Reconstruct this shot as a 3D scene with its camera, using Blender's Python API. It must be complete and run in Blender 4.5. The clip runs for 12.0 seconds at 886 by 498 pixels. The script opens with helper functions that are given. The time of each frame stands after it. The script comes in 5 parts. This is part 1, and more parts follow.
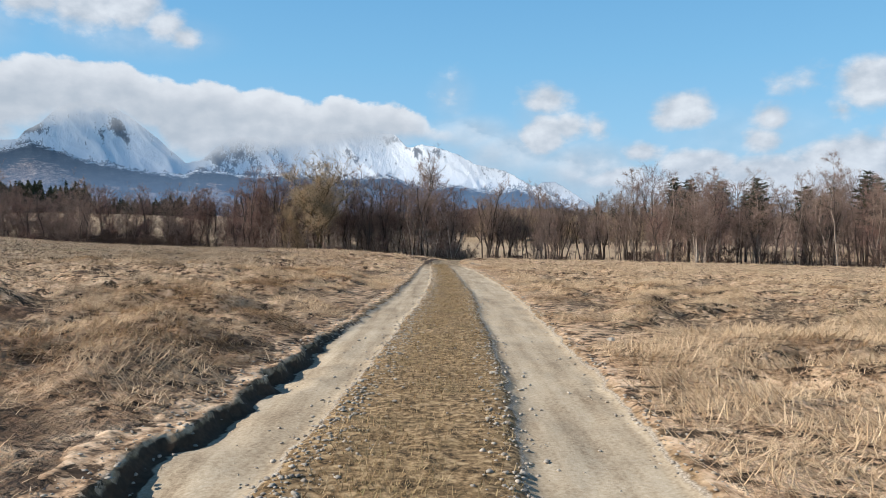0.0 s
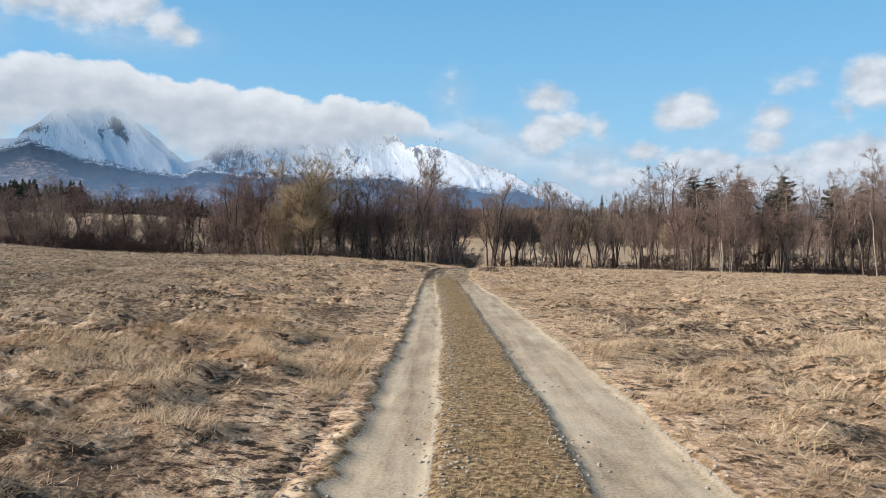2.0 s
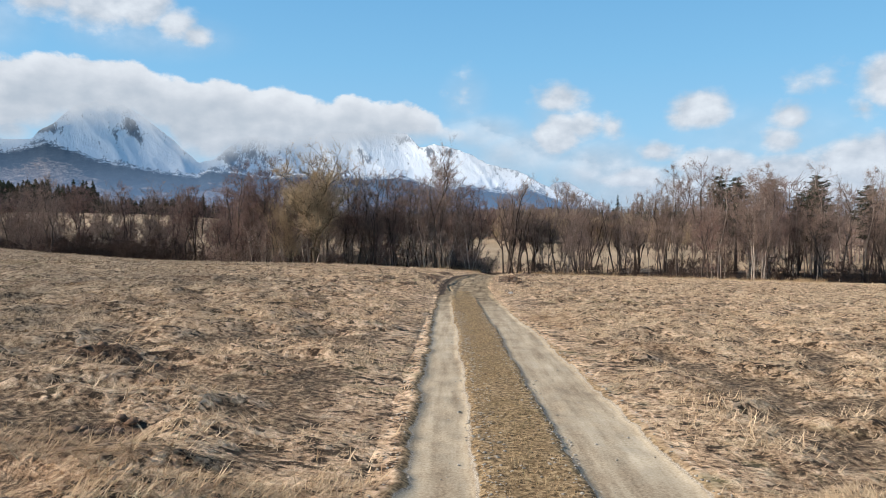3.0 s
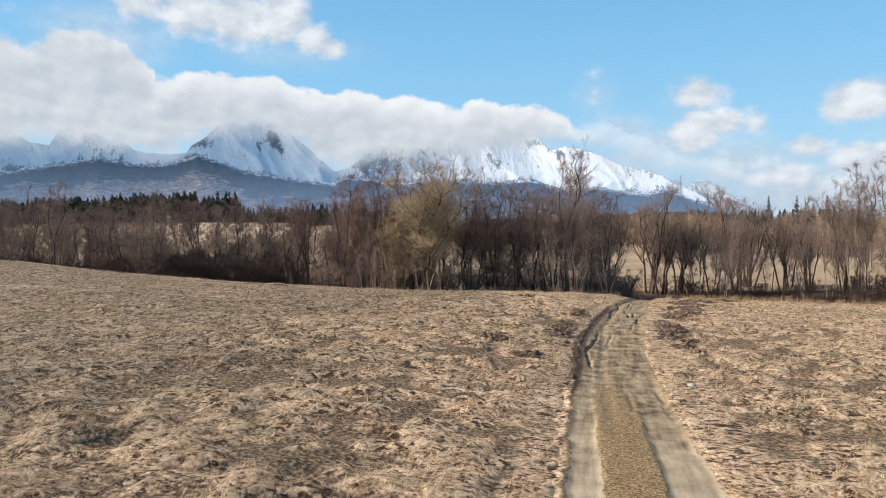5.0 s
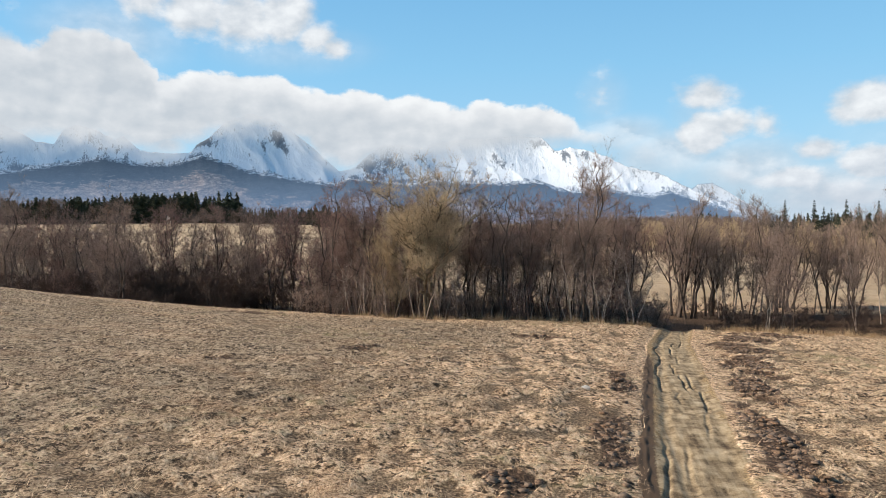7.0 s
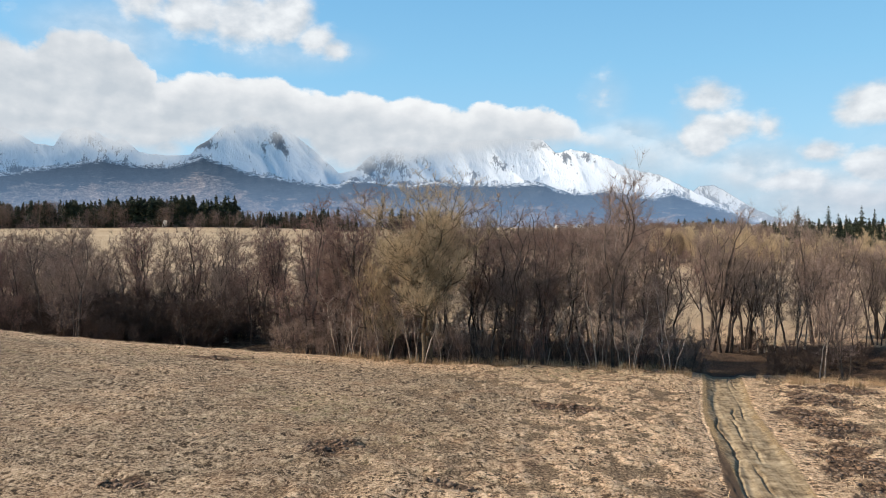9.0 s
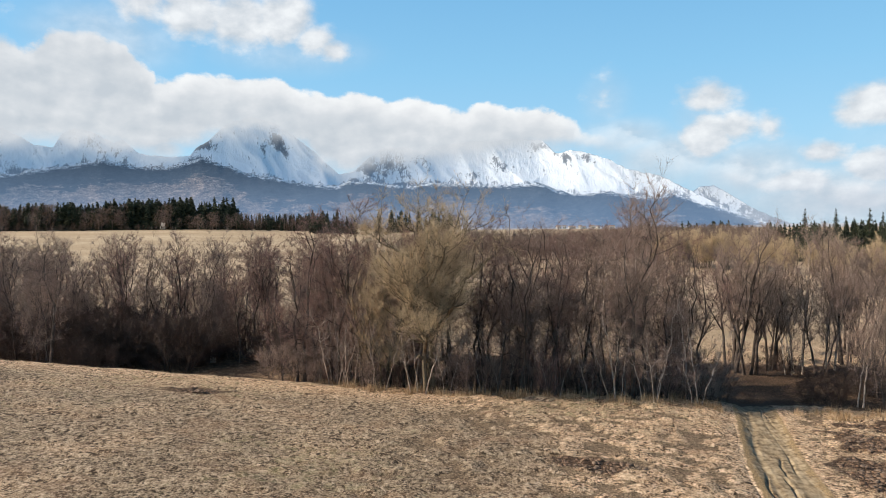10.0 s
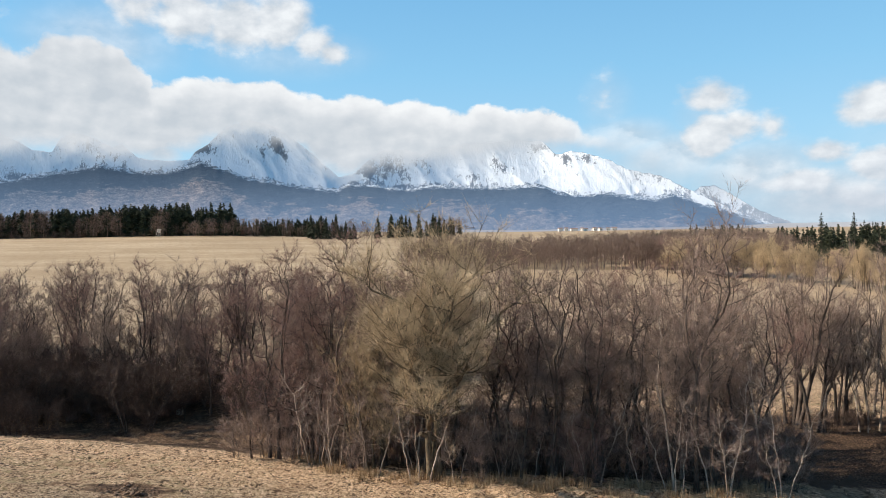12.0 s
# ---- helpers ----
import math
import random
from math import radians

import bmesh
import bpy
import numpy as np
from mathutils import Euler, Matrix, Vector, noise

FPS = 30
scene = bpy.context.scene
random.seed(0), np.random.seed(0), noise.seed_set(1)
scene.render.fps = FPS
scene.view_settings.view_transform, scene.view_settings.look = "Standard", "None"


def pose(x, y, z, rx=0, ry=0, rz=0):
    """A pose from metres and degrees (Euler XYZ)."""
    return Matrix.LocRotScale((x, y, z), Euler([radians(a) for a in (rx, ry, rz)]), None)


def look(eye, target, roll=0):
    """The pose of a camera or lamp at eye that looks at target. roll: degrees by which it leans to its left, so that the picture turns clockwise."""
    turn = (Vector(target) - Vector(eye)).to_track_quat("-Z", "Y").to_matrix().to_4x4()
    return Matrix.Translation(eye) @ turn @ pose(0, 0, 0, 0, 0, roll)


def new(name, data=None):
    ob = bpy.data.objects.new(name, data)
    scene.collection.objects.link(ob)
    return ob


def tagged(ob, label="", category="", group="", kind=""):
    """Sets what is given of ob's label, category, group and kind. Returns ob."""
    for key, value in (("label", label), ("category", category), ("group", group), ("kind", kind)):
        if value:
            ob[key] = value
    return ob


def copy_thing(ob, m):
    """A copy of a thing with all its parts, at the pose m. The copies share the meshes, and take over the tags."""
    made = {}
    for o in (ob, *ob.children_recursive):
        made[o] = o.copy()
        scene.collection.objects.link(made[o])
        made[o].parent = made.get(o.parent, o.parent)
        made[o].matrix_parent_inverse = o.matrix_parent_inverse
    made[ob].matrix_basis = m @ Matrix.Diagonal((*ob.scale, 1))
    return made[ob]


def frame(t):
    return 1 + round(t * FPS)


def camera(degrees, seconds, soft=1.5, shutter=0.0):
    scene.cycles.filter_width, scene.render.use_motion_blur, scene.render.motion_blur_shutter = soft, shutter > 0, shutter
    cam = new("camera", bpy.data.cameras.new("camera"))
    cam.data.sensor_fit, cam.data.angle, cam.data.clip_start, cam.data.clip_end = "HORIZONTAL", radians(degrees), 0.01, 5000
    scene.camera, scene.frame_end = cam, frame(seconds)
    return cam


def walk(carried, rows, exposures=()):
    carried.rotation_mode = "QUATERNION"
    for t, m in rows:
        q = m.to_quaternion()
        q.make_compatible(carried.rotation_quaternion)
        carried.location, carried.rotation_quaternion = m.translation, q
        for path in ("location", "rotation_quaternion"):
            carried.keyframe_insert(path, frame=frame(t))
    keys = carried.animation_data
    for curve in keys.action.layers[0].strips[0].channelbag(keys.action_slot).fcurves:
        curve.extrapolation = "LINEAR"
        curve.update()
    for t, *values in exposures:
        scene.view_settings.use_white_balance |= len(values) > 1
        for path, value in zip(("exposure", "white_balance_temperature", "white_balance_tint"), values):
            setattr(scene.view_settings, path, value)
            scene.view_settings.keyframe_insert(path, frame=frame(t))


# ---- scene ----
cam = camera(61, 12.0, soft=0.9)
PATH = [
    (0, look((-0.178, 1.292, 1.283), (-0.20, 101.25, -1.63), 0.01)),
    (0.5, look((-0.311, 3.495, 1.255), (-0.32, 103.45, -1.66), 0.02)),
    (1, look((-0.368, 5.928, 1.330), (-0.38, 105.88, -1.62), 0.04)),
    (1.5, look((-0.452, 8.558, 1.454), (-0.44, 108.51, -1.49), 0.09)),
    (2, look((-0.532, 11.447, 1.553), (-0.54, 111.40, -1.36), 0.11)),
    (2.5, look((-0.640, 14.427, 1.683), (-0.69, 114.38, -1.23), 0.12)),
    (3, look((-0.746, 17.506, 1.884), (-2.38, 117.45, -1.04), 0.13)),
    (3.5, look((-0.863, 20.637, 2.181), (-6.34, 120.45, -0.62), -0.00)),
    (3.7, look((-0.893, 21.900, 2.342), (-8.97, 121.54, -0.41), -0.02)),
    (5.3, look((-1.213, 32.247, 3.481), (-20.59, 130.32, 1.16), -0.51)),
    (5.5, look((-1.350, 33.496, 3.649), (-20.77, 131.56, 1.29), -0.43)),
    (6, look((-1.799, 36.510, 4.129), (-21.20, 134.58, 1.73), -0.38)),
    (6.5, look((-2.289, 39.393, 4.536), (-21.68, 137.47, 2.19), -0.35)),
    (7, look((-2.816, 42.271, 5.058), (-22.22, 140.34, 2.78), -0.32)),
    (7.2, look((-3.029, 43.400, 5.272), (-22.45, 141.47, 3.05), -0.25)),
    (8.8, look((-4.874, 52.255, 7.076), (-24.31, 150.33, 5.02), -0.28)),
    (9, look((-5.117, 53.384, 7.316), (-24.59, 151.45, 5.27), -0.31)),
    (9.5, look((-5.775, 56.255, 7.938), (-25.23, 154.32, 5.88), -0.35)),
    (10, look((-6.478, 59.190, 8.603), (-25.94, 157.26, 6.65), -0.41)),
    (10.5, look((-7.195, 62.134, 9.253), (-26.66, 160.20, 7.34), -0.52)),
    (11, look((-7.965, 65.197, 9.899), (-27.46, 163.26, 8.08), -0.60)),
    (11.5, look((-8.670, 68.322, 10.521), (-28.15, 166.39, 8.70), -0.71)),
    (12, look((-9.332, 71.556, 11.222), (-28.85, 169.62, 9.49), -0.86)),
]
walk(cam, PATH, [(0.0, -0.18, 6080, 10), (3.0, -0.13, 6120, 10), (5.5, 0.02, 6400, 10), (9.0, 0.04, 6500, 10), (12.0, 0.05, 6500, 10)])

# ---------------------------------------------------------------- sky, sun
SUN_EL, SUN_AZ = radians(32), radians(-98)      # the sun stands to the left, azimuth counted from +y to +x
world = bpy.data.worlds.new("sky")
scene.world = world
world.use_nodes = True
wn, wl = world.node_tree.nodes, world.node_tree.links
sky = wn.new("ShaderNodeTexSky")
sky.sky_type = "NISHITA"
sky.sun_disc = False
sky.sun_elevation, sky.sun_rotation = SUN_EL, SUN_AZ
sky.altitude, sky.air_density, sky.dust_density, sky.ozone_density = 700, 1.0, 0.2, 0.7
wn["Background"].inputs["Strength"].default_value = 0.105
tint = wn.new("ShaderNodeMix")
tint.data_type, tint.blend_type = "RGBA", "MULTIPLY"
tint.inputs[0].default_value = 1.0
tint.inputs[7].default_value = (0.72, 1.02, 1.08, 1)      # clear, dry winter air
wl.new(sky.outputs[0], tint.inputs[6])
wl.new(tint.outputs[2], wn["Background"].inputs["Color"])

sun_data = bpy.data.lights.new("sun", "SUN")
sun_data.energy, sun_data.angle, sun_data.color = 6.8, radians(0.6), (1.0, 0.89, 0.74)
sun = new("sun", sun_data)
toward = Vector((math.sin(SUN_AZ) * math.cos(SUN_EL), math.cos(SUN_AZ) * math.cos(SUN_EL), math.sin(SUN_EL)))
sun.matrix_world = look(toward * 500, (0, 0, 0))

# ---------------------------------------------------------------- numeric helpers
def cell(x, y, seed):
    h = np.sin(x * 127.1 + y * 311.7 + seed * 74.7) * 43758.5453
    return h - np.floor(h)


def vnoise(x, y, seed=0.0):
    """Smooth value noise, -1 to 1."""
    x, y = np.asarray(x, float), np.asarray(y, float)
    xi, yi = np.floor(x), np.floor(y)
    u, v = x - xi, y - yi
    u, v = u * u * (3 - 2 * u), v * v * (3 - 2 * v)
    a, b = cell(xi, yi, seed), cell(xi + 1, yi, seed)
    c, d = cell(xi, yi + 1, seed), cell(xi + 1, yi + 1, seed)
    return (a + (b - a) * u + (c - a) * v + (a - b - c + d) * u * v) * 2 - 1


def fbm(x, y, seed=0.0, octaves=4, gain=0.5):
    total, amp = 0.0, 1.0
    for k in range(octaves):
        total = total + amp * vnoise(x * 2.03**k, y * 2.03**k, seed + 3.1 * k)
        amp *= gain
    return total


def smooth(x, a, b):
    t = np.clip((np.asarray(x, float) - a) / (b - a), 0, 1)
    return t * t * (3 - 2 * t)


# ---------------------------------------------------------------- lie of the land
LAND_Y = (-400, -60, 0, 10, 22, 35, 55, 71, 80, 95, 108, 117, 122, 127, 132, 137, 350, 780, 1500, 5000)
LAND_Z = (0.6, 0.3, 0.05, 0, -0.3, -0.65, -1.3, -1.65, -2.2, -2.95, -3.8, -4.25, -4.9, -6.1, -6.4, -5.9, -6, 12.5, 17, 60)
ROAD_Y = (-60, 0, 55, 63, 74, 93, 100, 108, 120, 131, 145, 160, 200)
ROAD_X = (0, -0.05, -0.02, 0.1, 0.9, 2.35, 2.85, 4.0, 5.6, 7.4, 11, 16, 34)


def curve_at(y, ys, zs):
    """A rounded run through the given levels."""
    return sum(np.interp(y + d, ys, zs) for d in (-3, -1.5, 0, 1.5, 3)) / 5


def road_x(y):
    return curve_at(y, ROAD_Y, ROAD_X)


def land(x, y):
    """Broad shape of the ground, without tussocks and ruts."""
    z = curve_at(y, LAND_Y, LAND_Z)
    u = x - road_x(y)
    near = 1 - smooth(y, 106, 134)
    z = z + near * (0.20 * smooth(-u, 1.5, 3.0) + 0.35 * smooth(-u, 2.5, 7) + 0.30 * smooth(-u, 6, 14) * smooth(y, 35, 55))
    z = z + near * 0.0011 * np.clip(-(x + 12), 0, 56) ** 2 * smooth(y, 10, 60)
    z = z - np.clip(x - 3, 0, 60) * 0.022 * (1 - smooth(y, 110, 150)) * smooth(y, 0, 40)
    z = z + 4.0 * smooth(-x, 200, 390) * smooth(y, 430, 735)
    return z + 0.25 * fbm(x / 37, y / 37, 5.0, 2) * smooth(np.abs(x - road_x(y)), 3, 30)


def tussock(x, y):
    """Where the grass stands in tussocks (towards 1) and where it leaves hollows (towards 0)."""
    n = fbm(x / 0.85, y / 0.70, 1.0, 3) + 0.35 * vnoise(x / 3.1, y / 3.1, 2.0)
    return smooth(n, -0.45, 0.55)


def field(x, y):
    """Ground surface with tussocks."""
    u = np.abs(x - road_x(y))
    rough = smooth(u, 1.6, 3.2) * (1 - smooth(y, 160, 260))
    z = land(x, y)
    z = z + rough * (0.17 * tussock(x, y) + 0.05 * fbm(x / 0.4, y / 0.4, 12.0, 2) + 0.10 * np.abs(fbm(x / 2.6, y / 2.6, 2.0, 2)) - 0.14)
    return z


def field_z(x, y):
    return float(field(np.array([float(x)]), np.array([float(y)]))[0])


# ---------------------------------------------------------------- mesh helpers
def mesh_np(name, verts, faces, smooth_faces=False):
    """A mesh from arrays: verts (n, 3), faces (m, 3 or 4)."""
    me = bpy.data.meshes.new(name)
    verts, faces = np.asarray(verts, np.float32), np.asarray(faces, np.int32)
    k = faces.shape[1]
    me.vertices.add(len(verts))
    me.vertices.foreach_set("co", verts.ravel())
    me.loops.add(faces.size)
    me.loops.foreach_set("vertex_index", faces.ravel())
    me.polygons.add(len(faces))
    me.polygons.foreach_set("loop_start", np.arange(0, faces.size, k, dtype=np.int32))
    if smooth_faces:
        me.polygons.foreach_set("use_smooth", np.ones(len(faces), bool))
    me.update(calc_edges=True)
    return me


def place(name, me, material, parent=None, label=""):
    ob = new(name, me)
    if material:
        me.materials.append(material)
    if parent:
        ob.parent = parent
    return tagged(ob, label) if label else ob


def part(name, bm, material, parent, label=""):
    me = bpy.data.meshes.new(name)
    bm.to_mesh(me)
    bm.free()
    return place(name, me, material, parent, label)


def thing(name, x, y, z, label, category, group="", kind=""):
    ob = new(name)
    ob.location = (x, y, z)
    ob.empty_display_size = 0.2
    return tagged(ob, label, category, group, kind)


def grid_mesh(name, xs, ys, height):
    X, Y = np.meshgrid(xs, ys)
    Z = height(X, Y)
    n, m = len(xs), len(ys)
    a = (np.arange(m - 1)[:, None] * n + np.arange(n - 1)[None, :]).ravel()
    faces = np.stack([a, a + 1, a + n + 1, a + n], 1)
    return mesh_np(name, np.stack([X.ravel(), Y.ravel(), Z.ravel()], 1), faces, True), X, Y


def set_mask(me, name, values):
    at = me.attributes.new(name, "FLOAT", "POINT")
    at.data.foreach_set("value", np.asarray(values, np.float32).ravel())


# ---------------------------------------------------------------- materials
class Nodes:
    """Short hand for building a node material."""

    def __init__(self, name, roughness=0.9):
        self.mat = bpy.data.materials.new(name)
        self.mat.use_nodes = True
        self.n, self.l = self.mat.node_tree.nodes, self.mat.node_tree.links
        self.bsdf = self.n["Principled BSDF"]
        self.out = self.n["Material Output"]
        self.bsdf.inputs["Roughness"].default_value = roughness
        self.bsdf.inputs["Specular IOR Level"].default_value = 0.25
        self.pos = self.n.new("ShaderNodeNewGeometry").outputs["Position"]

    def put(self, socket, value):
        if isinstance(value, bpy.types.NodeSocket):
            self.l.new(value, socket)
        else:
            socket.default_value = value

    def math(self, op, a, b=0.0, c=0.0, clamp=False):
        nd = self.n.new("ShaderNodeMath")
        nd.operation, nd.use_clamp = op, clamp
        for s, v in zip(nd.inputs, (a, b, c)):
            self.put(s, v)
        return nd.outputs[0]

    def vec(self, op, a, b=(0, 0, 0), c=(0, 0, 0)):
        nd = self.n.new("ShaderNodeVectorMath")
        nd.operation = op
        for s, v in zip(nd.inputs, (a, b, c)):
            self.put(s, v)
        return nd.outputs["Value" if op in ("LENGTH", "DOT_PRODUCT") else "Vector"]

    def bearing(self, stretch=(1, 1, 1)):
        """Position thrown onto a great dome round the origin, so that far slopes keep the grain that their true distance would give."""
        return self.vec("MULTIPLY", self.vec("NORMALIZE", self.pos), tuple(4000.0 * s for s in stretch))

    def noise(self, scale, detail=4.0, rough=0.55, vector=None, stretch=None):
        nd = self.n.new("ShaderNodeTexNoise")
        nd.inputs["Scale"].default_value = scale
        nd.inputs["Detail"].default_value = detail
        nd.inputs["Roughness"].default_value = rough
        v = vector or self.pos
        if stretch:
            v = self.vec("MULTIPLY", v, stretch)
        self.l.new(v, nd.inputs["Vector"])
        return nd.outputs["Fac"]

    def ramp(self, fac, stops):
        nd = self.n.new("ShaderNodeValToRGB")
        el = nd.color_ramp.elements
        while len(el) < len(stops):
            el.new(0.5)
        for e, (p, c) in zip(el, stops):
            e.position, e.color = p, (*c, 1)
        self.put(nd.inputs[0], fac)
        return nd.outputs[0]

    def step(self, x, a, b):
        nd = self.n.new("ShaderNodeMapRange")
        nd.interpolation_type = "SMOOTHSTEP"
        self.put(nd.inputs[0], x)
        nd.inputs[1].default_value, nd.inputs[2].default_value = a, b
        return nd.outputs[0]

    def mix(self, fac, a, b, blend="MIX"):
        nd = self.n.new("ShaderNodeMix")
        nd.data_type, nd.blend_type = "RGBA", blend
        for s, v in ((nd.inputs[0], fac), (nd.inputs[6], a), (nd.inputs[7], b)):
            self.put(s, (*v, 1) if isinstance(v, tuple) else v)
        return nd.outputs[2]

    def mask(self, name):
        nd = self.n.new("ShaderNodeAttribute")
        nd.attribute_name = name
        return nd.outputs["Fac"]

    def island(self):
        return self.n.new("ShaderNodeNewGeometry").outputs["Random Per Island"]

    def each(self):
        return self.n.new("ShaderNodeObjectInfo").outputs["Random"]

    def bump(self, height, strength, distance):
        nd = self.n.new("ShaderNodeBump")
        nd.inputs["Strength"].default_value, nd.inputs["Distance"].default_value = strength, distance
        self.put(nd.inputs["Height"], height)
        self.l.new(nd.outputs[0], self.bsdf.inputs["Normal"])

    def done(self, colour):
        self.put(self.bsdf.inputs["Base Color"], (*colour, 1) if isinstance(colour, tuple) else colour)
        return self.mat


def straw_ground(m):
    """Colour and relief of matted dry grass: pale straw, dark gaps that paint the shade between the tussocks, greyer,
    greener and redder patches.
    """
    fine, mid, big = m.noise(11, 6, 0.65), m.noise(1.5, 6, 0.62), m.noise(0.06, 3)
    streak = m.noise(4.2, 6, 0.64, stretch=(1.0, 0.6, 1.0))
    tone = m.math("MULTIPLY_ADD", fine, 0.46, m.math("MULTIPLY_ADD", streak, 0.38, m.math("MULTIPLY", mid, 0.16)))
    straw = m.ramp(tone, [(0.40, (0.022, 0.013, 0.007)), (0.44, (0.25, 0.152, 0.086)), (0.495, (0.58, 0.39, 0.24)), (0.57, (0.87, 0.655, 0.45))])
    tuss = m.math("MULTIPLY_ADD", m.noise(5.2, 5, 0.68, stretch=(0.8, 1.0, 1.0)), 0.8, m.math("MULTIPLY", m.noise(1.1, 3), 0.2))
    old = m.ramp(tone, [(0.40, (0.018, 0.012, 0.007)), (0.455, (0.150, 0.102, 0.062)), (0.515, (0.37, 0.272, 0.178)), (0.60, (0.66, 0.515, 0.365))])
    straw = m.mix(m.mask("grey"), straw, old)
    straw = m.mix(m.math("MULTIPLY", m.mask("pale"), 0.45), straw, m.ramp(tone, [(0.40, (0.05, 0.028, 0.013)), (0.46, (0.34, 0.22, 0.125)), (0.53, (0.66, 0.475, 0.295)), (0.60, (0.86, 0.68, 0.475))]))
    # gaps between tussocks: their shade is darkened into the straw colour
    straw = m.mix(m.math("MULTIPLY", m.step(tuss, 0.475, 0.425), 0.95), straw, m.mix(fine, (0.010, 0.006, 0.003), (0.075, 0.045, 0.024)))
    green = m.mix(m.math("MULTIPLY", m.step(m.math("ADD", mid, big), 1.06, 1.3), 0.7), straw, m.ramp(fine, [(0.3, (0.085, 0.075, 0.034)), (0.7, (0.34, 0.28, 0.14))]))
    red = m.mix(m.math("MULTIPLY", m.step(m.noise(0.35, 4), 0.5, 0.7), 0.35), green, m.mix(fine, (0.12, 0.06, 0.032), (0.44, 0.27, 0.16)))
    return red, m.math("ADD", m.math("MULTIPLY", fine, 0.7), m.math("ADD", m.math("MULTIPLY", tuss, 1.3), streak)), fine, mid


def ground_material():
    m = Nodes("dry_meadow", 0.95)
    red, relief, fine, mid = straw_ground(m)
    # dark litter in the hollows, with the hollows' shade put into its colour
    litter_shade = m.ramp(fine, [(0.35, (0.030, 0.019, 0.011)), (0.5, (0.16, 0.105, 0.062)), (0.62, (0.42, 0.30, 0.185))])
    red = m.mix(m.step(m.math("MULTIPLY_ADD", m.math("SUBTRACT", mid, 0.5), 0.9, m.mask("hollow")), 0.58, 1.1), red, litter_shade)
    # dark soil; along the belt it also paints the shade of the trees
    soil = m.ramp(m.math("MULTIPLY_ADD", m.noise(6, 6), 0.5, m.math("MULTIPLY", fine, 0.5)), [(0.38, (0.014, 0.009, 0.006)), (0.5, (0.085, 0.050, 0.030)), (0.62, (0.24, 0.152, 0.095))])
    wet = m.math("ADD", m.mask("soil"), m.math("MULTIPLY", m.math("SUBTRACT", m.math("MULTIPLY_ADD", fine, 0.6, m.math("MULTIPLY", mid, 0.4)), 0.5), 1.6))
    col = m.mix(m.step(wet, 0.36, 0.62), red, soil)
    far = m.mix(m.step(m.noise(0.02, 5, 0.6, stretch=(0.5, 1.6, 1)), 0.35, 0.7), (0.39, 0.29, 0.185), (0.52, 0.405, 0.275))
    far = m.mix(m.math("MULTIPLY", m.step(m.noise(0.3, 6, 0.7), 0.42, 0.62), 0.5), far, (0.30, 0.21, 0.12))
    col = m.mix(m.mask("crop"), col, far)
    m.bump(relief, 1.0, 0.12)
    return m.done(col)


def track_material():
    m = Nodes("track_earth", 0.92)
    fine, mid = m.noise(38, 6, 0.65), m.noise(2.2, 5)
    along = m.math("MULTIPLY_ADD", m.noise(2.0, 5, 0.6, stretch=(3.0, 0.2, 1.0)), 0.6, m.math("MULTIPLY", m.noise(1.1, 5, 0.6), 0.4))
    pale = m.ramp(m.math("MULTIPLY_ADD", along, 0.6, m.math("MULTIPLY", fine, 0.4)),
                  [(0.39, (0.25, 0.185, 0.12)), (0.5, (0.45, 0.36, 0.25)), (0.62, (0.60, 0.51, 0.38))])
    mud = m.ramp(m.math("MULTIPLY_ADD", along, 0.35, m.math("MULTIPLY_ADD", m.noise(1.7, 6, 0.65), 0.4, m.math("MULTIPLY", fine, 0.25))),
                 [(0.41, (0.060, 0.038, 0.021)), (0.47, (0.20, 0.142, 0.082)), (0.53, (0.33, 0.25, 0.155)), (0.62, (0.50, 0.40, 0.275))])
    dirt = m.mix(m.mask("mud"), pale, mud)
    turf = m.ramp(m.noise(18, 6, 0.65), [(0.36, (0.045, 0.030, 0.014)), (0.5, (0.245, 0.160, 0.080)), (0.64, (0.50, 0.36, 0.20))])
    turf = m.mix(m.math("MULTIPLY", m.step(mid, 0.5, 0.7), 0.4), turf, (0.21, 0.15, 0.07))
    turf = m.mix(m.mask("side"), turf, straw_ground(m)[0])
    crumbs = m.ramp(m.noise(60, 5, 0.7), [(0.36, (0.13, 0.10, 0.072)), (0.5, (0.39, 0.325, 0.25)), (0.64, (0.60, 0.53, 0.43))])
    edge = m.math("ADD", m.mask("turf"), m.math("MULTIPLY", m.math("SUBTRACT", m.math("MULTIPLY_ADD", m.noise(7, 6), 0.6, m.math("MULTIPLY", mid, 0.4)), 0.5), m.math("MULTIPLY_ADD", m.mask("mud"), 2.0, 0.95)))
    dirt = m.mix(m.math("MULTIPLY", m.step(edge, 0.22, 0.42), m.math("SUBTRACT", 1.0, m.mask("mud"))), dirt, crumbs)
    col = m.mix(m.step(edge, 0.46, 0.64), dirt, turf)
    # dark soil, with the shade of the left rim and the trees painted in
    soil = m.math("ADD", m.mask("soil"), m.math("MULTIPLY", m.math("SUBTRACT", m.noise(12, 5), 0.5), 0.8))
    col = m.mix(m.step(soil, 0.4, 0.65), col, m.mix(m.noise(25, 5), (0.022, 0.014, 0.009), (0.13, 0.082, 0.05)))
    m.bump(m.math("ADD", fine, m.math("MULTIPLY", mid, 0.8)), 0.35, 0.012)
    return m.done(col)


